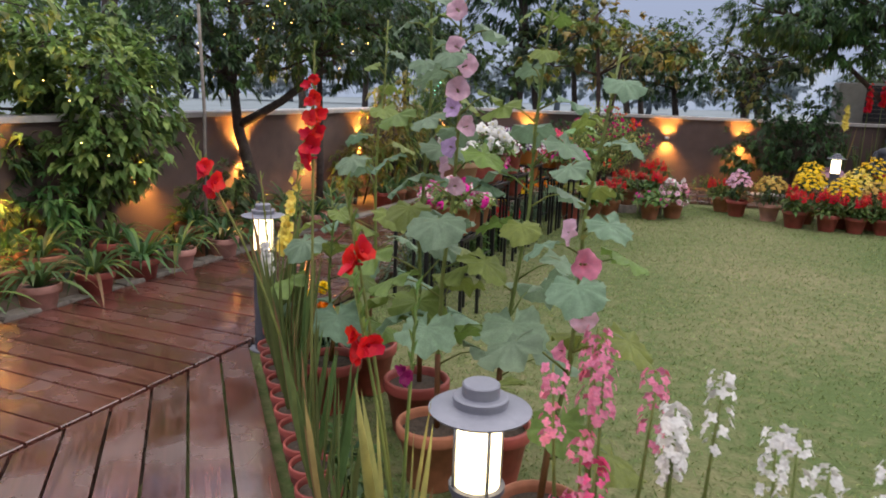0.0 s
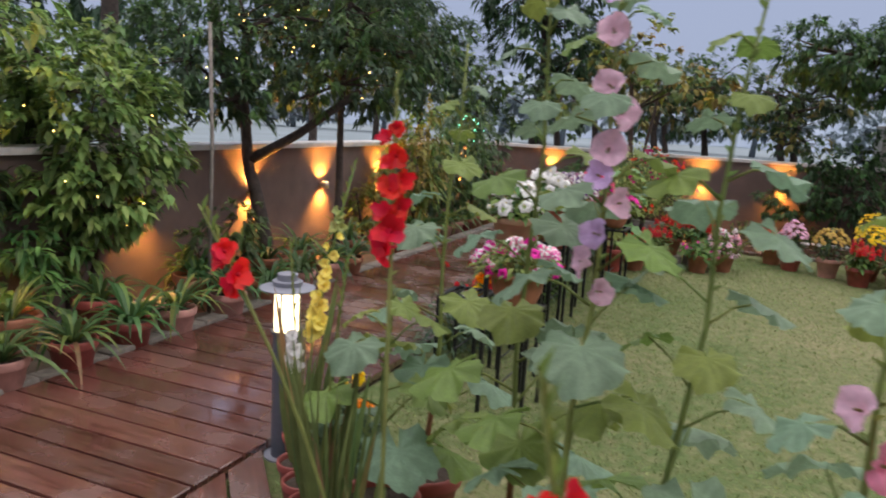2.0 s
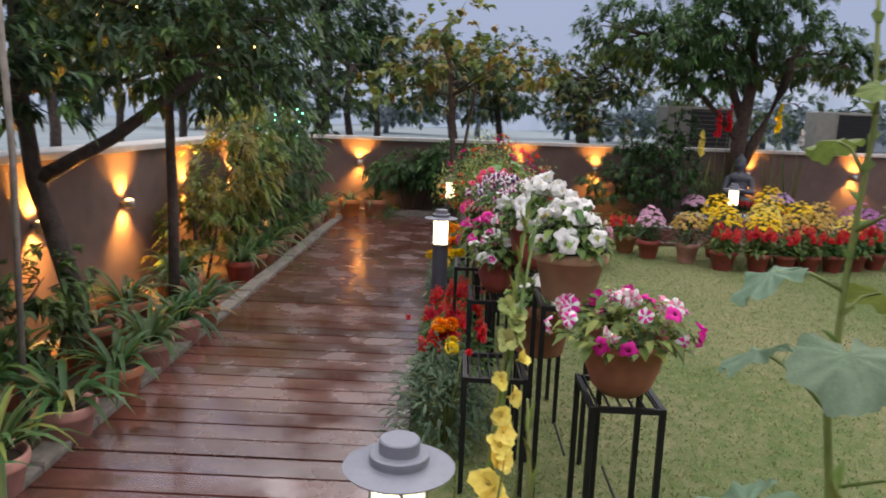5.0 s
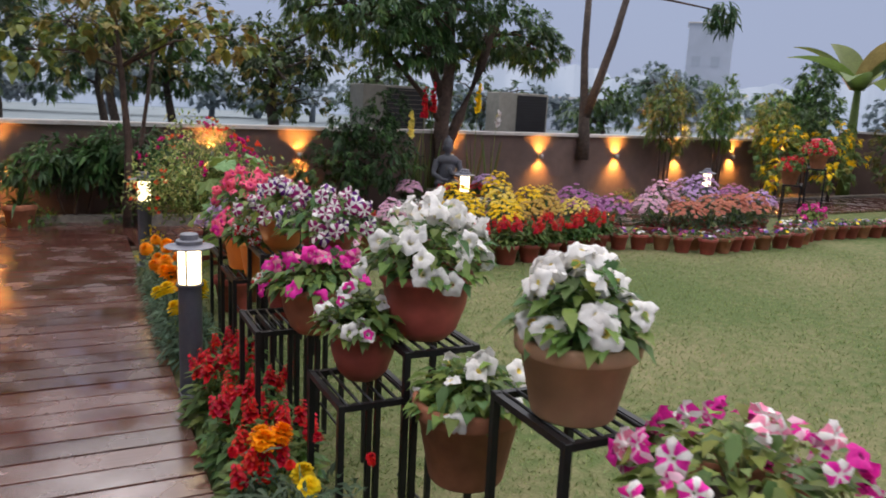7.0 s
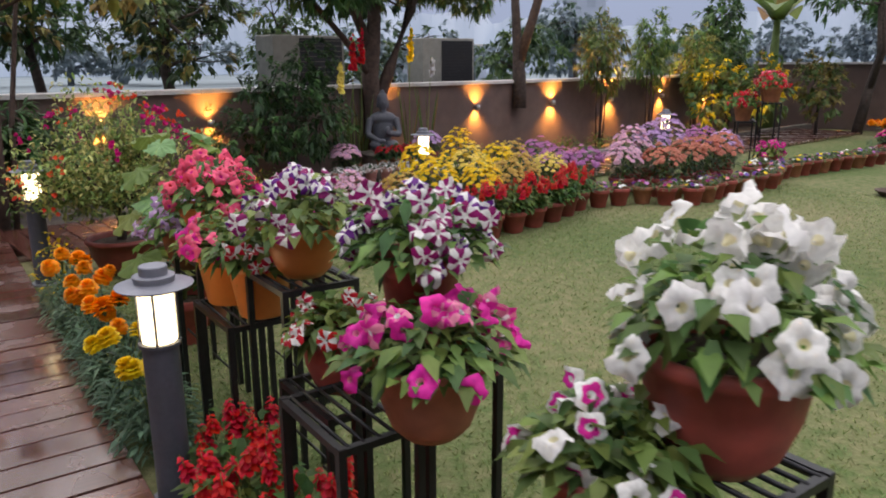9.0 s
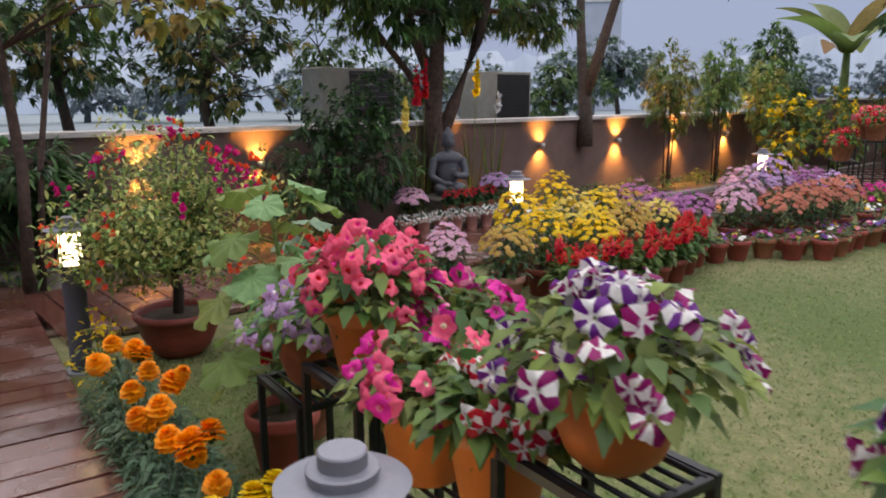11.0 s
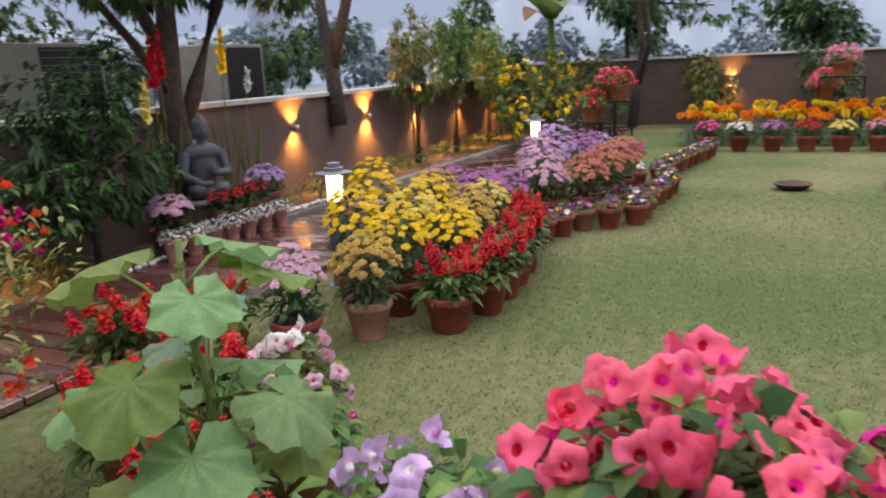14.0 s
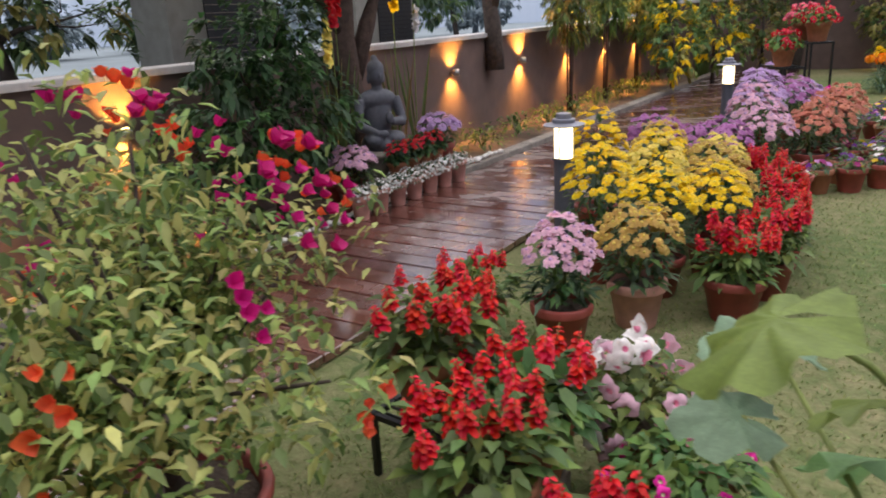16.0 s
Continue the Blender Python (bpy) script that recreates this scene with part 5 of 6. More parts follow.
fairy_lights(pts, "tiny warm fairy lights strung through the foliage")
pts = [Vector((-0.5, 9.9, 1.35)) + Vector((v.x * 0.4, v.y * 0.4, v.z * 0.2)) for v in (ball(rng) for _ in range(12))]
fairy_lights(pts, "tiny green fairy lights strung through the shrub", "fairygreen", 0.008)

# ---- beyond the north wall ----
def ac_unit(x, y, rz, w, h, label, bars=11):
    t = thing("air_conditioner", label, "air conditioner", x, y, 0, rz)
    g = Geo("acbody")
    g.add(*prism([(-w * 0.5, -0.2), (w * 0.5, -0.2), (w * 0.5, 0.25), (-w * 0.5, 0.25)], 1.75 - h, 1.75, 0.012))
    link("body", g.mesh("body", False), t)
    g = Geo("acgrille")
    g.add(*prism([(-w * 0.14, -0.215), (w * 0.46, -0.215), (w * 0.46, -0.199), (-w * 0.14, -0.199)], 1.79 - h, 1.71))
    link("grille_panel", g.mesh("grille_panel", False), t)
    g = Geo("kerb" if bars < 12 else "iron")
    g.box((0, 0, 0), (w * 0.6, 0.006, 0.008))
    bar = g.mesh("grille_bar", False)
    for k in range(bars):
        link("grille_bar", bar, t, Matrix.Translation((w * 0.16, -0.219, 1.82 - h + k * (h - 0.14) / (bars - 1))))
    g = Geo("steel")
    for sx in (-0.4, 0.4):
        g.box((sx * w, 0, (1.75 - h) / 2), (0.05, 0.4, 1.75 - h))
    link("frame", g.mesh("frame", False), t)


ac_unit(6.75, 12.68, -0.22, 1.15, 0.85, "cream outdoor air conditioner unit with dark grille")
ac_unit(9.2, 12.0, -0.35, 1.0, 0.85, "cream outdoor air conditioner unit with black grille", 16)


def building(x, y, w, d, h, rz, label):
    t = thing("building", label, "building", x, y, 0, rz)
    g = Geo("hazed_building")
    g.add(*prism([(-w / 2, -d / 2), (w / 2, -d / 2), (w / 2, d / 2), (-w / 2, d / 2)], 0, h))
    link("wall", g.mesh("wall", False), t)
    g = Geo("coping")
    g.add(*prism([(-w / 2 - 0.15, -d / 2 - 0.15), (w / 2 + 0.15, -d / 2 - 0.15), (w / 2 + 0.15, d / 2 + 0.15), (-w / 2 - 0.15, d / 2 + 0.15)], h, h + 0.15))
    link("roof", g.mesh("roof", False), t)
    g = Geo("hazed_window")
    g.box((0, 0, 0), (0.9, 0.06, 1.1))
    win = g.mesh("window", False)
    for i in range(int(w // 2)):
        for j in range(max(1, int(h // 3))):
            link("window", win, t, Matrix.Translation((-w / 2 + 1 + i * 2, -d / 2 - 0.02, 1.6 + j * 3)))


# Both buildings get their haze from bluish wall and window colours.
building(52, 44, 10, 6, 2.6, -0.8, "low building far beyond the garden, tinted with haze")
building(80, 42, 4.6, 4.6, 11.6, -1.1, "haze-tinted tower block in the distance")

# ---- statue ----
bm = bmesh.new()
def egg(c, s, sub=3):
    r = bmesh.ops.create_icosphere(bm, subdivisions=sub, radius=1.0, matrix=Matrix.Translation(c) @ Matrix.Diagonal((*s, 1)))
def limb(p0, p1, r0, r1):
    p0, p1 = Vector(p0), Vector(p1)
    m = Matrix.Translation((p0 + p1) / 2) @ (p1 - p0).to_track_quat("Z", "Y").to_matrix().to_4x4()
    bmesh.ops.create_cone(bm, cap_ends=True, segments=14, radius1=r0, radius2=r1, depth=(p1 - p0).length, matrix=m)
egg((0, 0, 0.06), (0.19, 0.17, 0.07))
egg((0.11, -0.09, 0.1), (0.1, 0.1, 0.06)); egg((-0.11, -0.09, 0.1), (0.1, 0.1, 0.06))
egg((0, 0.02, 0.27), (0.145, 0.10, 0.2)); egg((0, 0.01, 0.41), (0.19, 0.09, 0.085))
limb((0, 0, 0.44), (0, -0.01, 0.54), 0.05, 0.045)
egg((0, -0.01, 0.60), (0.075, 0.08, 0.095)); egg((0, 0.0, 0.645), (0.08, 0.085, 0.075)); egg((0, 0.01, 0.72), (0.035, 0.035, 0.035))
egg((0.078, 0.0, 0.575), (0.012, 0.02, 0.045)); egg((-0.078, 0.0, 0.575), (0.012, 0.02, 0.045)); egg((0, -0.088, 0.595), (0.012, 0.014, 0.02))
limb((0.18, 0.0, 0.41), (0.22, -0.06, 0.22), 0.05, 0.042); limb((0.22, -0.06, 0.22), (0.06, -0.15, 0.24), 0.042, 0.03); egg((0.04, -0.15, 0.27), (0.04, 0.025, 0.055))
limb((-0.18, 0.0, 0.41), (-0.23, -0.05, 0.22), 0.05, 0.042); limb((-0.23, -0.05, 0.22), (-0.08, -0.16, 0.15), 0.042, 0.03); egg((-0.04, -0.16, 0.15), (0.06, 0.035, 0.03))
me = bpy.data.meshes.new("statue"); bm.to_mesh(me); bm.free()
for p in me.polygons: p.use_smooth = True
me.materials.append(M["stonegrey"])
ob = tagged(new("statue", me), "dark grey stone seated meditating statue on a plinth", "statue")
ob.matrix_basis = Matrix.Translation((6.12, 10.72, 0.315)) @ Matrix.Rotation(-0.75, 4, "Z") @ Matrix.Diagonal((0.86, 0.9, 1.0, 1))
fuse = ob.modifiers.new("fuse", "REMESH")
fuse.mode, fuse.voxel_size, fuse.use_smooth_shade = "VOXEL", 0.011, True
g = Geo("kerb")
g.lathe(((0.0, -0.06), (0.30, -0.06), (0.32, 0.02), (0.26, 0.275), (0.28, 0.29), (0.28, 0.32), (0.0, 0.32)), 24)
ob = tagged(new("plinth", g.mesh("plinth")), "low round stone plinth under the statue", "plinth")
ob.location = (6.12, 10.72, 0)

# ---- pots round the statue ----
mum("lilac chrysanthemum in a red clay pot by the statue", 5.3, 10.6, RP(0.13), "palepink", 46, 0.17, 0.28, 0.036, 201, heart="lilac")
mum("lilac chrysanthemum in a red clay pot by the statue", 6.55, 10.36, RP(0.13), "lilac", 40, 0.19, 0.26, 0.034, 202, 0.08, heart="lilac")
g = Geo("kerb")
g.add(*prism([(5.62, 10.40), (6.42, 10.22), (6.46, 10.40), (5.66, 10.58)], -0.03, 0.16, 0.012))
tagged(new("stone_step", g.mesh("stone_step", False)), "low weathered stone step carrying small pots", "step")
for k, (x, y) in enumerate(((5.75, 10.44), (5.95, 10.40), (6.15, 10.36), (6.33, 10.33))):
    mum("small red-flowered plant in a terracotta pot", x, y, TP(0.075), "red", 20, 0.09, 0.16, 0.022, 210 + k, 0.16, heart="red")
for k in range(7):
    p = e3 * (2.2 + 0.21 * k) + f3 * 11.33
    t = in_pot("potted_alyssum", "white alyssum in a small clay pot by the deck", p.x, p.y, 0.05, PP(0.072, 0.17), k, "white alyssum pots")
    key = ("alyssum", k % 2)
    if key not in MESH:
        q, rr = Geo("white", "leafgrey"), random.Random(k)
        s = fl_small("white", 4, 2)
        for _ in range(120):
            v = ball(rr, True).normalized() * rr.uniform(0.8, 1.15)
            q.put(s, aim((v.x * 0.115, v.y * 0.115, v.z * 0.085), v + ball(rr) * 0.3, rr.random() * 6, 0.0105 * rr.uniform(0.7, 1.3)))
        for _ in range(180):
            v = ball(rr, True)
            q.leaf((v.x * 0.11, v.y * 0.11, v.z * 0.07), v, 0.04, 0.012, 0.3, 0.1, 1, 2)
        MESH[key] = q.mesh("bloom")
    link("bloom", MESH[key], t, Matrix.Translation((0, 0, 0.148)))
for x, y, h, z0, n, col, lx in ((5.83, 10.93, 1.72, 1.3, 8, "scarlet", 0.0), (6.05, 11.0, 1.8, 1.38, 8, "scarlet", 0.02), (6.72, 10.78, 1.84, 1.4, 8, "yellow", 0.05), (5.48, 10.82, 1.4, 1.05, 6, "paleyellow", 0.0), (7.08, 10.75, 1.42, 1.22, 3, "white", 0.1)):
    gladiolus("tall gladiolus in flower behind the statue", x, y, RP(0.09), [(h, lx, 0, z0, n + 2, col, 0.05)], 10, 0.95, int(x * 100))

# ---- chrysanthemums and salvia beside the rear deck ----
mum("pale pink chrysanthemum in a red clay pot", 3.37, 8.8, RP(0.125, 0.2), "palepink", 50, 0.15, 0.36, 0.027, 1, heart="palepink")
mum("bronze yellow chrysanthemum in a faded pot", 3.66, 8.52, PP(0.125, 0.21), "bronze", 76, 0.18, 0.34, 0.025, 2)
salvia("red salvia in a red clay pot on the lawn", 3.80, 8.12, RP(0.135, 0.2), 20, 0.15, 0.26, 0.085, 3)
salvia("red salvia in a red clay pot on the lawn", 4.10, 7.96, RP(0.12, 0.19), 18, 0.14, 0.28, 0.085, 4)
for k, (x, y) in enumerate(((4.38, 7.9), (4.66, 7.86), (4.95, 7.83), (5.25, 7.84), (5.55, 7.86))):
    salvia("red salvia in a red clay pot on the lawn", x, y, RP(0.115, 0.18), 15, 0.13, 0.27, 0.08, 20 + k)
YEL = ((4.05, 8.45, "yellow", 0.42), (4.35, 8.2, "yellow", 0.38), (4.2, 8.75, "yellow", 0.5), (4.7, 8.15, "bronze", 0.36), (4.62, 8.5, "paleyellow", 0.46), (5.05, 8.2, "bronze", 0.36), (4.98, 8.85, "yellow", 0.56), (5.4, 8.5, "bronze", 0.44), (5.1, 8.5, "yellow", 0.44), (5.5, 8.15, "paleyellow", 0.34))
for k, (x, y, c, h) in enumerate(YEL):
    mum("%s chrysanthemum in a clay pot beside the deck" % {"yellow": "bright yellow", "bronze": "bronze yellow", "paleyellow": "pale yellow"}[c], x, y, RP(0.125, 0.2), c, 74, 0.18, h, 0.025, 40 + k)
for k, (x, y, c, h, lab) in enumerate(((5.85, 8.25, "mauve", 0.36, "mauve"), (6.2, 8.1, "mauve", 0.34, "mauve"), (6.05, 8.55, "mauve", 0.4, "mauve"), (6.5, 7.8, "palepink", 0.36, "pale pink"), (6.85, 7.85, "palepink", 0.5, "pale pink"), (7.3, 7.8, "lilac", 0.5, "dusky pink"), (7.7, 7.75, "lilac", 0.55, "dusky pink"), (6.7, 7.45, "salmon", 0.34, "salmon"), (7.05, 7.3, "salmon", 0.38, "salmon"), (7.4, 7.2, "salmon", 0.4, "salmon"), (7.7, 7.1, "salmon", 0.4, "salmon"), (8.0, 7.45, "mauve", 0.45, "mauve"), (8.5, 7.3, "lilac", 0.35, "dusky pink"))):
    mum("%s chrysanthemum in a clay pot beside the deck" % lab, x, y, RP(0.13, 0.2), c, 54, 0.22, h, 0.032, 60 + k, heart=c)
PANSY = [(5.8, 7.75), (6.0, 7.62), (6.22, 7.46), (6.28, 7.24), (6.43, 7.02), (6.66, 6.95), (6.9, 6.93), (7.1, 6.87), (7.34, 6.77), (7.62, 6.68), (7.9, 6.6), (8.2, 6.62), (8.5, 6.66), (8.73, 6.63), (8.95, 6.55), (9.15, 6.48), (9.35, 6.4), (9.55, 6.32), (9.77, 6.22), (10.0, 6.12), (10.25, 6.0), (10.5, 5.9), (10.8, 5.8), (6.55, 7.25), (7.0, 7.1), (8.3, 6.9), (8.8, 6.9)]
for k, (x, y) in enumerate(PANSY):
    t = in_pot("potted_pansy", "mixed pansies in a red clay pot on the lawn edge", x, y, 0, (("redclay", "redclay", "terra")[k % 3], 0.105, 0.175, "taper"), k, "pansy pots round the lawn")
    link("foliage", bush(("pansybush", k % 2), ("leaf", "leafgrey"), 0.115, 0.10, 90, 0.045, 0.022, 71 + k % 2), t, Matrix.Translation((0, 0, 0.15)))
    rr = random.Random(300 + k)
    for _ in range(9):
        v = ball(rr, True)
        c = rr.choice(("violet", "plum", "white", "yellow", "pink", "mauve", "blueviolet"))
        link("flower", flower(("pansy", c), lambda: fl_small(c, 5)), t, aim((v.x * 0.11, v.y * 0.11, 0.2 + v.z * 0.06), Vector((v.x, v.y, 1.2)), rr.random() * 6, 0.026))

# ---- far side of the lawn ----
for k in range(9):
    x, y = 11.4 - 0.09 * k, 5.75 - 0.42 * k
    mum("mixed chrysanthemums in a clay pot at the lawn's end", x, y, RP(0.14, 0.22), ("magenta", "white", "mauve", "red", "paleyellow", "pink")[k % 6], 26, 0.17, 0.22, 0.034, 400 + k, group="pots at the lawn's end")
    marigold("orange and yellow marigold bush at the lawn's end", x + 0.75, y + 0.1, ("mariorange", "yellow")[k % 2], 14, 0.26, 0.42, 0.05, 420 + k)
    marigold("orange and yellow marigold bush at the lawn's end", x + 1.3, y - 0.1, ("yellow", "mariorange")[k % 2], 14, 0.26, 0.5, 0.05, 440 + k)
plant_stand(9.9, 7.1, 0.3, ((0.0, 0.85), (0.28, 0.6)), 0.6)
for k, (x, y, z, c) in enumerate(((9.75, 7.05, 0.85, "scarlet"), (10.05, 7.15, 0.85, "coral"), (9.7, 7.38, 0.6, "scarlet"), (9.45, 6.95, 0, "magenta"))):
    petunia("red geraniums in a terracotta pot on a stand", x, y, z, TP(0.13, 0.2), [F_pet(c)], 34, 0.2, 0.2, 0.04, 450 + k)
for sx, sy, pots in ((12.35, 3.75, (("pink", 0.0), ("coral", 0.15))), (11.95, 2.75, (("blueviolet", 0.0), ("violet", -0.15)))):
    plant_stand(sx, sy, 1.3, ((0.0, 0.95), (-0.3, 0.6)), 0.6)
    for k, (c, o) in enumerate(pots):
        petunia("flowering plant in a terracotta pot on a stand", sx + 0.29 * k, sy + o, 0.95 if k == 0 else 0.6, TP(0.15, 0.22), [F_pet(c)], 50, 0.26, 0.24, 0.045, 470 + k + int(sx * 10))
tree("tree", "dark leaning tree at the garden's far corner", 15.4, 6.6, [(0, 0, 0), (0.1, -0.1, 0.8), (0.35, -0.2, 1.5), (0.3, -0.1, 2.4)], 0.09,
     [(0.2, 0, 2.8, 0.9, 0.9, 0.5, 70), (0.9, -0.6, 2.4, 0.7, 0.7, 0.4, 60), (-0.7, 0.5, 2.6, 0.7, 0.6, 0.4, 50), (1.0, -1.6, 2.3, 0.8, 0.8, 0.4, 60)], ("leafdark", "leaf"), 0.16, 0.05, 190, "bark", 8, 0.5, extra=[([(0.1, -0.1, 0.8), (-0.1, -0.3, 1.6), (-0.3, -0.2, 2.4)], 0.06)])
for x, y in ((8.04, 5.41), (7.97, 4.4)):
    g = Geo("barkred")
    g.lathe(((0.0, 0.0), (0.12, 0.0), (0.17, 0.05), (0.185, 0.055), (0.185, 0.065), (0.165, 0.065), (0.115, 0.018), (0.0, 0.018)), 28)
    ob = tagged(new("clay_saucer", g.mesh("clay_saucer")), "shallow empty dark brown clay saucer on the lawn", "saucer")
    ob.location = (x, y, 0)

# ---- pots along the west side of the deck ----
LEFT = [(-2.6, 3.3, "pinkclay"), (-2.44, 3.72, "pinkclay"), (-2.28, 4.08, "redclay"), (-2.16, 4.49, "redclay"), (-2.03, 4.83, "pinkclay"), (-1.85, 5.28, "pinkclay"), (-1.69, 5.74, "terra"), (-1.56, 6.14, "pinkclay"), (-1.40, 6.58, "pinkclay"), (-1.29, 6.85, "terra")]
a = 7.45
while a < 11.4:
    LEFT.append((*strip(-3.72, a), ("terra", "pinkclay", "redclay")[int(a * 10) % 3]))
    a += 0.36
for k, (x, y, m) in enumerate(LEFT):
    strap_plant("strap-leaved spider lily in a %s pot" % {"pinkclay": "faded pink", "redclay": "dark red", "terra": "terracotta"}[m], x - 0.02, y, -0.03, (m, 0.125, 0.225, "taper"), 36, 0.5, k)
for k, (x, y, m) in enumerate(((-2.5, 4.75, "redclay"), (-2.2, 5.55, "terra"), (-2.75, 4.25, "terra"), (-1.9, 6.35, "terra"), (-1.75, 6.85, "terra"), (-1.45, 7.5, "terra"))):
    strap_plant("strap-leaved plant in a large clay pot", x, y, -0.03, (m, 0.16, 0.28, "taper"), 34, 0.52, k + 2)
t = in_pot("bonsai_bowl", "wide shallow terracotta bowl of low plants", -3.05, 4.1, -0.03, ("terra", 0.26, 0.22, "bowl"), 0)
link("foliage", bush(("bowlbush",), ("leaf", "leafdark"), 0.2, 0.16, 120, 0.06, 0.03, 77), t, Matrix.Translation((0, 0, 0.19)))

# ---- gladioli and hollyhocks beside the near deck ----
SP = lambda: ("redclay", 0.075, 0.15, "taper")
for k in range(13):
    p = n1 * (0.235 + 0.10) + d1 * (3.05 - 0.155 * k)
    sp = {0: [(1.0, -0.05, 0, 0.5, 6, "white", 0.034)], 3: [(1.0, 0.05, 0.1, 0.8, 0, "red", 0.05)], 6: [(1.22, -0.38, -0.03, 1.03, 4, "scarlet", 0.033)], 8: [(1.55, -0.04, 0.24, 1.17, 10, "scarlet", 0.035)]}.get(k, [])
    gladiolus("gladiolus with sword leaves in a small red pot", p.x, p.y, SP(), sp, 12 if k < 6 else 7, 0.62 if k < 6 else 0.5, 500 + k)
gladiolus("red gladiolus with yellowing leaves in a small red pot", 0.02, 1.12, SP(), [(1.2, -0.14, 0.0, 1.02, 2, "scarlet", 0.032), (1.0, -0.1, -0.1, 0.84, 3, "scarlet", 0.026), (0.98, 0.03, 0.0, 0.75, 3, "plum", 0.016)], 10, 0.6, 520, "leafvar")
gladiolus("yellow gladiolus in full flower beside the lamp", -0.85, 3.2, SP(), [(1.24, 0.16, 0.10, 0.58, 12, "paleyellow", 0.042), (1.26, 0.16, 0.14, 0.98, 5, "leafvar", 0.022)], 10, 0.75, 521)
marigold("small marigold with yellow and orange heads beside the lamp", -0.72, 3.42, "yellow", 3, 0.1, 0.3, 0.03, 523)
marigold("small marigold with orange heads beside the lamp", -0.6, 3.3, "mariorange", 3, 0.1, 0.26, 0.026, 524)
HP = lambda m="terra": (m, 0.135, 0.24, "taper")
hollyhock("tall hollyhock in a terracotta pot", -0.05, 2.44, HP("redclay"), 2.0, (), 21, 0.105, (0.02, 0.0), 1)
hollyhock("tall hollyhock with pale pink flowers in a terracotta pot", 0.05, 2.03, HP(), 1.95, [(1.10, -80, "palepink", 0.04), (1.16, 200, "palepink", 0.05), (1.23, -120, "lilac", 0.045), (1.3, -40, "palepink", 0.045), (1.36, 230, "lilac", 0.045), (1.42, -100, "palepink", 0.052), (1.5, -60, "palepink", 0.05), (1.56, 250, "palepink", 0.045), (1.68, -110, "palepink", 0.046), (1.76, 240, "lilac", 0.035)], 20, 0.108, (0.06, 0.1), 2)
hollyhock("tall hollyhock with a rusty stem", 0.27, 2.05, HP("redclay"), 1.85, (), 18, 0.105, (0.14, 0.05), 3)
hollyhock("hollyhock with pink flowers in a terracotta pot", 0.40, 1.52, HP(), 1.55, [(0.72, 220, "pink", 0.036), (0.82, -70, "palepink", 0.05), (0.97, -80, "pink", 0.055), (1.05, 200, "palepink", 0.048)], 16, 0.10, (0.12, 0.02), 4)
hollyhock("tall hollyhock leaning over the lawn", -0.32, 2.85, HP("redclay"), 1.72, (), 14, 0.10, (0.05, 0.1), 5)
hollyhock("young hollyhock with broad leaves", -0.45, 2.62, HP("redclay"), 1.0, (), 12, 0.12, (0.0, 0.0), 6)
for k, (x, y) in enumerate(((-0.3, 2.0), (-0.05, 1.55), (0.1, 1.3), (-0.55, 2.75), (-0.2, 1.75))):
    t = thing("low_bush", "low dark green bush between the pots", "plant", x, y, 0, k)
    link("foliage", bush(("lowbush", k % 2), ("leaf", "leafdark"), 0.15, 0.22, 190, 0.055, 0.03, 81 + k % 2), t)


def stock(label, x, y, main, h, n, seed):
    t = thing("stock_plant", label, "flowering plant", x, y, 0, seed)
    link("foliage", bush(("stockbush",), ("leaf", "leafgrey"), 0.13, 0.4, 150, 0.08, 0.02, 91), t)
    rr = random.Random(seed)
    for j in range(n):
        ox, oy, hh = rr.uniform(-0.12, 0.12), rr.uniform(-0.12, 0.12), h * rr.uniform(0.72, 1.0)
        g = Geo("stem")
        g.tube([(ox * 0.4, oy * 0.4, 0), (ox, oy, hh * 0.6), (ox * 1.2, oy * 1.2, hh)], [0.006, 0.005, 0.003], 5)
        st = link("stem", g.mesh("stem"), t)
        for i in range(38):
            a, zz = rr.uniform(0, 6.28), hh - 0.19 * rr.random() ** 1.3
            link("flower", flower(("stock", main, i % 2), lambda: fl_small(main, 4, i % 2)), t, aim((ox * 1.15 + math.cos(a) * 0.03, oy * 1.15 + math.sin(a) * 0.03, zz), (math.cos(a), math.sin(a), 0.5), a, 0.0135 * rr.uniform(0.7, 1.2)))


stock("rose pink stock in flower beside the lamp", 0.51, 1.22, "pink", 0.86, 6, 1)
stock("pink stock in flower beside the lamp", 0.38, 1.03, "coralpink", 0.64, 6, 2)
stock("white stock in flower on the lawn edge", 0.70, 1.22, "white", 0.97, 4, 3)
stock("white stock in flower on the lawn edge", 0.91, 0.98, "white", 0.85, 5, 4)

# ---- stands with petunias beside the long deck ----
SR = -A20 + math.pi / 2
plant_stand(0.034, 4.07, SR, ((0.0, 0.54),))
petunia("pink, white and magenta petunias trailing from a terracotta pot", 0.034, 4.06, 0.54, ("terra", 0.14, 0.19, "bowl"), [F_pet("white", "magenta", "white"), F_pet("palepink", "magenta", "white"), F_pet("magenta", None, "plum"), F_pet("white", "pink", "white")], 36, 0.24, 0.18, 0.038, 1)
plant_stand(0.045, 4.48, SR, ((0.0, 0.77), (0.28, 0.48)))
petunia("white petunias in a large tan terracotta pot", 0.03, 4.465, 0.77, ("tan", 0.142, 0.19, "taper"), [F_pet("white", None, "paleyellow")], 34, 0.15, 0.19, 0.047, 2, -0.1)
petunia("white petunias in a wide terracotta pot on a low shelf", 0.12, 4.86, 0.42, ("terra", 0.155, 0.24, "taper"), [F_pet("white", None, "paleyellow")], 22, 0.16, 0.13, 0.038, 3)
plant_stand(0.24, 5.18, SR, ((0.0, 0.74), (0.20, 0.60)))
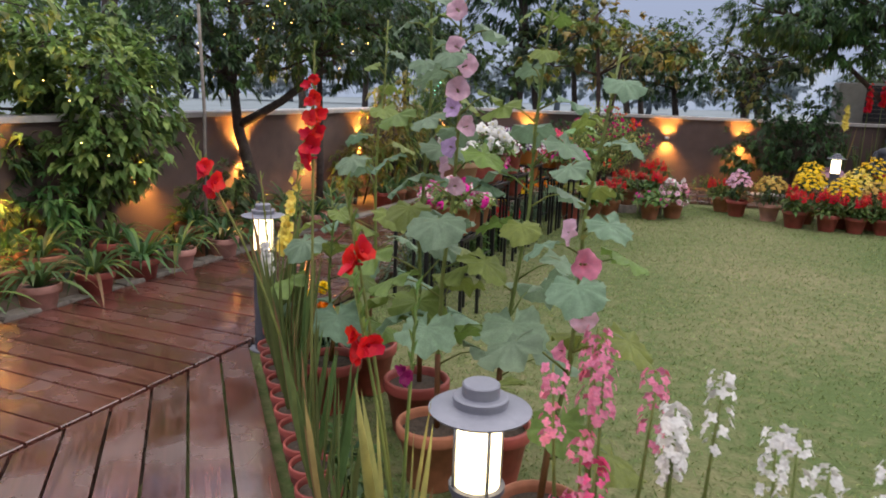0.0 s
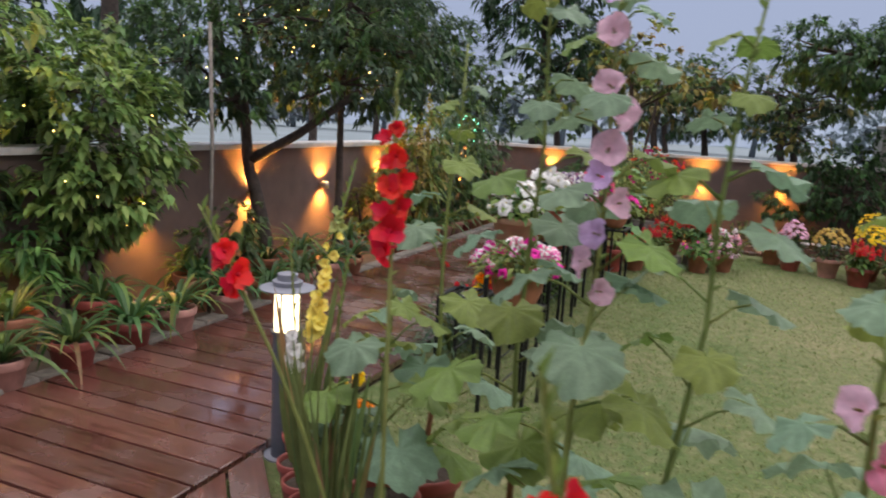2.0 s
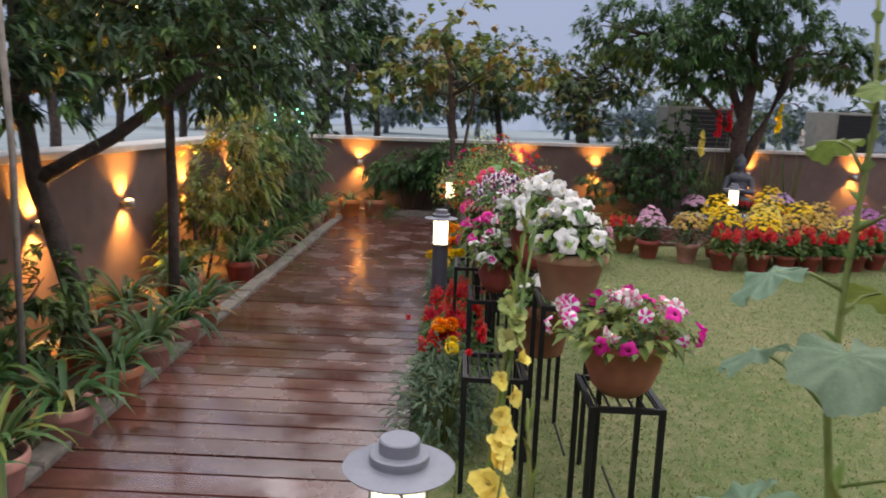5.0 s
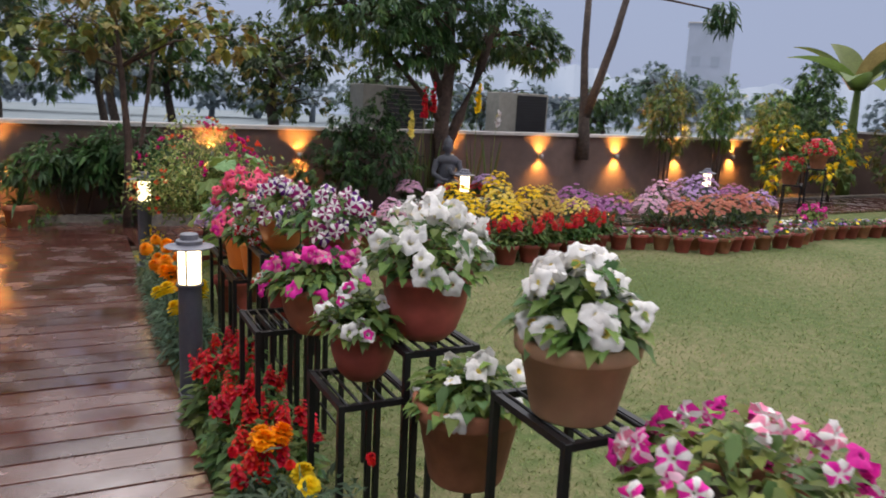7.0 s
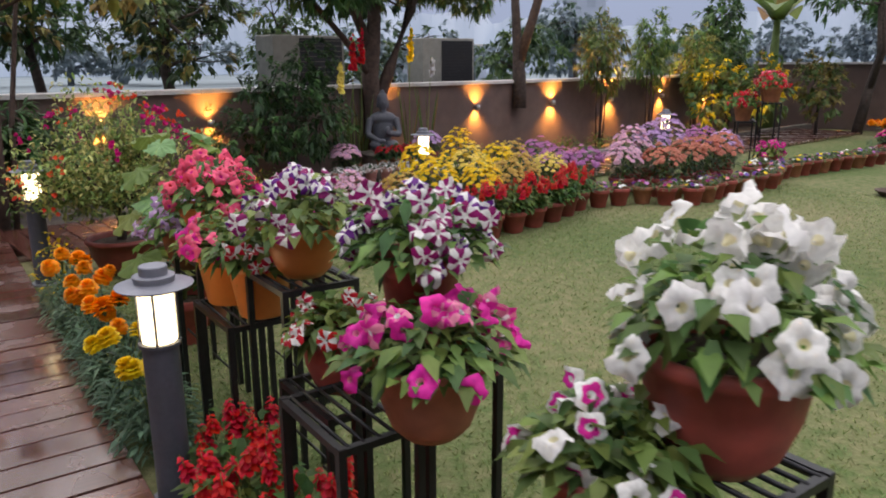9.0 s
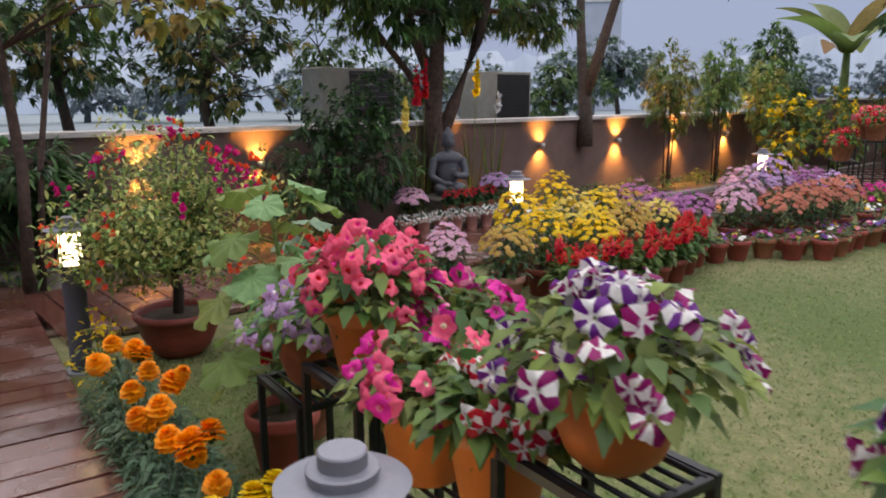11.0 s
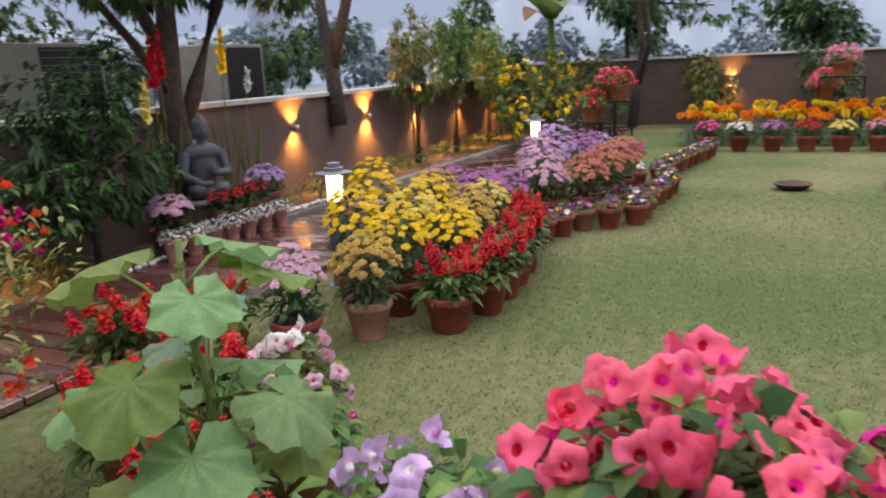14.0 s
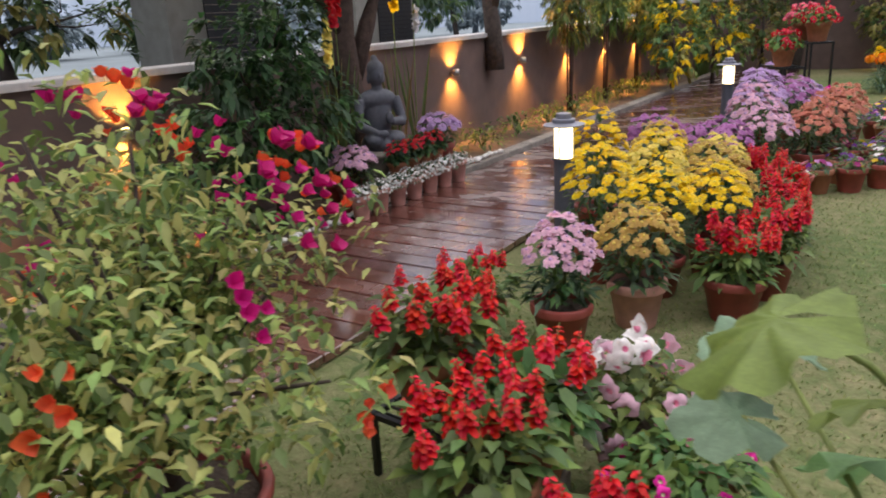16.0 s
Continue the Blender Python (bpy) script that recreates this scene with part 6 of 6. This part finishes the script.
petunia("white petunias in a red planter bowl", 0.23, 5.16, 0.74, ("redclay", 0.14, 0.21, "bowl"), [F_pet("white", None, "cream")], 46, 0.2, 0.22, 0.043, 4)
petunia("white petunias edged with crimson in a red bowl", 0.09, 5.29, 0.60, ("redclay", 0.11, 0.17, "bowl"), [F_pet("magenta", "white", "white", True), F_pet("white", None, "cream")], 18, 0.15, 0.13, 0.034, 5)
plant_stand(0.43, 5.92, SR, ((0.0, 0.735), (0.20, 0.60)))
petunia("violet and white striped petunias in a maroon pot", 0.43, 5.93, 0.735, ("redclay", 0.105, 0.215, "taper"), [F_pet("white", "plum", "white"), F_pet("white", "violet", "white"), F_pet("plum", "white", "white")], 46, 0.195, 0.17, 0.04, 6)
petunia("bright pink petunias in a terracotta bowl", 0.25, 5.77, 0.60, ("terra", 0.125, 0.18, "bowl"), [F_pet("magenta", None, "pink"), F_pet("pink", "magenta", "white")], 36, 0.19, 0.15, 0.038, 7)
plant_stand(0.60, 6.52, SR, ((0.0, 0.76),), 0.28)
plant_stand(0.64, 6.84, SR, ((0.0, 0.58),), 0.34)
petunia("violet and white striped petunias in an orange bowl", 0.60, 6.50, 0.76, ("orange", 0.115, 0.155, "bowl"), [F_pet("violet", "white", "white"), F_pet("plum", "white", "white")], 38, 0.21, 0.17, 0.038, 8)
petunia("red and white striped petunias in an orange pot", 0.63, 6.74, 0.58, ("orange", 0.11, 0.2, "taper"), [F_pet("red", "white", "white"), F_pet("white", "red", "white")], 24, 0.17, 0.13, 0.035, 9)
petunia("magenta petunias in an orange pot", 0.66, 6.94, 0.58, ("orange", 0.11, 0.2, "taper"), [F_pet("magenta", None, "pink"), F_pet("coral")], 22, 0.17, 0.13, 0.036, 10)
petunia("red and white petunias on a low shelf", 0.47, 6.24, 0.5, ("redclay", 0.11, 0.17, "bowl"), [F_pet("red", "white", "white")], 18, 0.16, 0.12, 0.034, 14)
plant_stand(0.47, 6.24, SR, ((0.0, 0.5),))
plant_stand(0.88, 7.29, SR, ((0.0, 0.665),))
petunia("coral pink petunias in an orange terracotta pot", 0.88, 7.28, 0.665, ("orange", 0.125, 0.19, "taper"), [F_pet("coral", None, "magenta"), F_pet("coral", None, "red")], 64, 0.19, 0.2, 0.033, 11)
plant_stand(1.0, 7.62, SR, ((0.0, 0.52),))
petunia("lilac petunias in a terracotta pot", 1.0, 7.61, 0.52, ("terra", 0.12, 0.18, "bowl"), [F_pet("lilac", None, "white"), F_pet("lilac"), F_pet("lilac", None, "mauve")], 44, 0.21, 0.16, 0.031, 12)
plant_stand(1.06, 7.12, SR, ((0.0, 0.58),))
petunia("magenta petunias trailing over a terracotta pot", 1.06, 7.12, 0.58, ("terra", 0.12, 0.18, "bowl"), [F_pet("magenta", None, "pink"), F_pet("pink", "magenta", "white")], 32, 0.19, 0.16, 0.038, 13)
# at ground level along the deck
for k in range(9):
    x, y = strip(-2.0 + 0.06 * (k % 3), 5.2 + 0.15 * k)
    salvia("red salvia in flower at the deck's edge", x + 0.02, y, None, 9, 0.15, 0.33, 0.085, 120 + k, main="scarlet")
for k, (a, c) in enumerate(((4.5, "scarlet"), (4.8, "scarlet"))):
    x, y = strip(-1.96, a)
    marigold("feathery bush with red flowers at the deck's edge", x, y, c, 3, 0.26, 0.47, 0.014, 140 + k)
for k, (a, c, n) in enumerate(((6.92, "yellow", 7), (7.16, "yellow", 7), (7.45, "mariorange", 5), (7.7, "mariorange", 6), (7.95, "mariorange", 6), (8.25, "mariorange", 7), (8.5, "mariorange", 6), (8.75, "mariorange", 5))):
    x, y = strip(-2.0, a)
    marigold("%s marigold with feathery leaves beside the deck" % ("yellow" if c == "yellow" else "orange"), x, y, c, max(3, n - 3), 0.16, 0.34, 0.041, 150 + k)
for x, y, c, n, sd in ((-0.15, 5.5, "mariorange", 4, 147), (-0.15, 5.26, "yellow", 2, 148)):
    marigold("%s marigold with feathery leaves beside the deck" % ("yellow" if c == "yellow" else "orange"), x, y, c, n, 0.11, 0.33, 0.036, sd)
BROAD = hollyhock("hollyhock with very broad green leaves in a clay pot", 1.245, 8.05, HP("redclay"), 1.09, (), 22, 0.094, (0.03, 0.03), 7, 0.05, "leafgreen", 0.06, 1.6, 0.3, "leaflight")
for k, (x, y, z, s, tilt) in enumerate(((0.34, 0.165, 0.88, 0.085, 0.12), (0.27, 0.2, 0.80, 0.08, -0.15))):
    link("leaf", flower(("lobed", "leafblue", k), lambda: lobed_leaf("leafblue", k)), BROAD, Matrix.Translation((x, y, z)) @ Matrix.Rotation(0.6 + k, 4, "Z") @ Matrix.Rotation(tilt, 4, "X") @ Matrix.Scale(s, 4))
    g = Geo("stem")
    g.tube([(0.0, 0.0, z - 0.22), (x * 0.5, y * 0.5, z - 0.1), (x, y, z)], [0.005, 0.0045, 0.003], 5)
    link("leaf_stalk", g.mesh("leaf_stalk"), BROAD)
for k, (x, y, h) in enumerate(((2.4, 9.02, 0.22), (2.3, 8.72, 0.1), (2.0, 8.76, 0.1), (1.75, 8.45, 0.0), (3.3, 9.15, 0.0), (1.5, 8.2, 0.0))):
    salvia("red salvia in a terracotta pot", x, y, TP(0.13, 0.2), 17, 0.18, 0.24, 0.08, 170 + k, h)
    if h > 0.2:
        plant_stand(x, y, SR, ((0.0, h),))
    elif h:
        g = Geo("kerb")
        g.add(*prism([(-0.12, -0.1), (0.12, -0.1), (0.12, 0.1), (-0.12, 0.1)], 0, h, 0.01))
        ob = tagged(new("block", g.mesh("block", False)), "grey concrete block under a pot", "block")
        ob.location = (x, y, 0)
petunia("pale pink and white petunias in a terracotta pot", 2.5, 8.45, 0.0, TP(0.13, 0.2), [F_pet("palepink", None, "pink"), F_pet("pink", None, "white"), F_pet("white", None, "pink")], 44, 0.2, 0.26, 0.044, 31, 0.4)
petunia("small magenta flowers in a terracotta pot", 2.2, 8.3, 0.0, TP(0.12, 0.19), [F_pet("magenta")], 14, 0.2, 0.18, 0.022, 32)

# ---- bougainvillea ----
def bougainvillea(x, y):
    t = in_pot("bougainvillea", "variegated bougainvillea with crimson bracts in a wide pot", x, y, 0.0, ("redclay", 0.22, 0.25, "bowl"), 0)
    rr = random.Random(7)
    w, c = Geo("bark"), Geo("leafvar", "leafbright", "leaf")
    w.tube([(0, 0, 0.2), (0.02, 0.01, 0.36), (-0.02, 0.02, 0.48)], [0.032, 0.028, 0.024], 8)
    tips = []
    for k in range(20):
        v = ball(rr, True)
        e = Vector((v.x * 0.58, v.y * 0.58, 0.6 + 0.58 * v.z))
        m = Vector((v.x * 0.25, v.y * 0.25, 0.55 + 0.15 * v.z))
        br = Geo("bark")
        br.tube([(0, 0.01, 0.42), m, e], [0.014, 0.008, 0.004], 5)
        link("branch", br.mesh("branch"), t)
        tips += [m, e, m.lerp(e, 0.5)]
    for e in tips:
        for j in range(105):
            p = e + ball(rr) * 0.19
            c.leaf(p, ball(rr) + Vector((0, 0, 0.25)), 0.046 * rr.uniform(0.7, 1.2), 0.021, 0.3, 0.25, rr.randrange(3), 2)
    link("trunk", w.mesh("trunk"), t)
    link("foliage", c.mesh("foliage"), t)
    for k in range(190):
        if k % 5 == 0:
            c0 = ball(rr, True).normalized()
        v = c0 + ball(rr) * 0.13
        p = Vector((v.x * 0.58, v.y * 0.58, 0.58 + 0.62 * v.z))
        col = "boug" if (k // 5) % 2 else "orangered"
        link("flower", flower(("bract", col), lambda: fl_bract(col)), t, aim(p, v, rr.random() * 6, 0.036 * rr.uniform(0.7, 1.2)))


bougainvillea(1.82, 9.5)
t = thing("low_bush", "small bright yellow-green bush at the lamp's foot", "plant", 1.32, 9.4, 0, 0)
link("foliage", bush(("yellowbush",), ("yellow", "leaflight"), 0.16, 0.45, 150, 0.04, 0.025, 95), t)
# low greenery below the north wall
for k in range(16):
    x = 1.2 + k * 0.85
    if 5.0 < x < 6.9:
        continue
    t = thing("low_bush", "low green hedge plant below the wall", "plant", x, wall_y(x) - 0.45, 0, k)
    link("foliage", bush(("hedge", k % 3), ("leaf", "leafdark", "leaflight"), 0.3, 0.28, 170, 0.07, 0.03, 61 + k % 3), t)
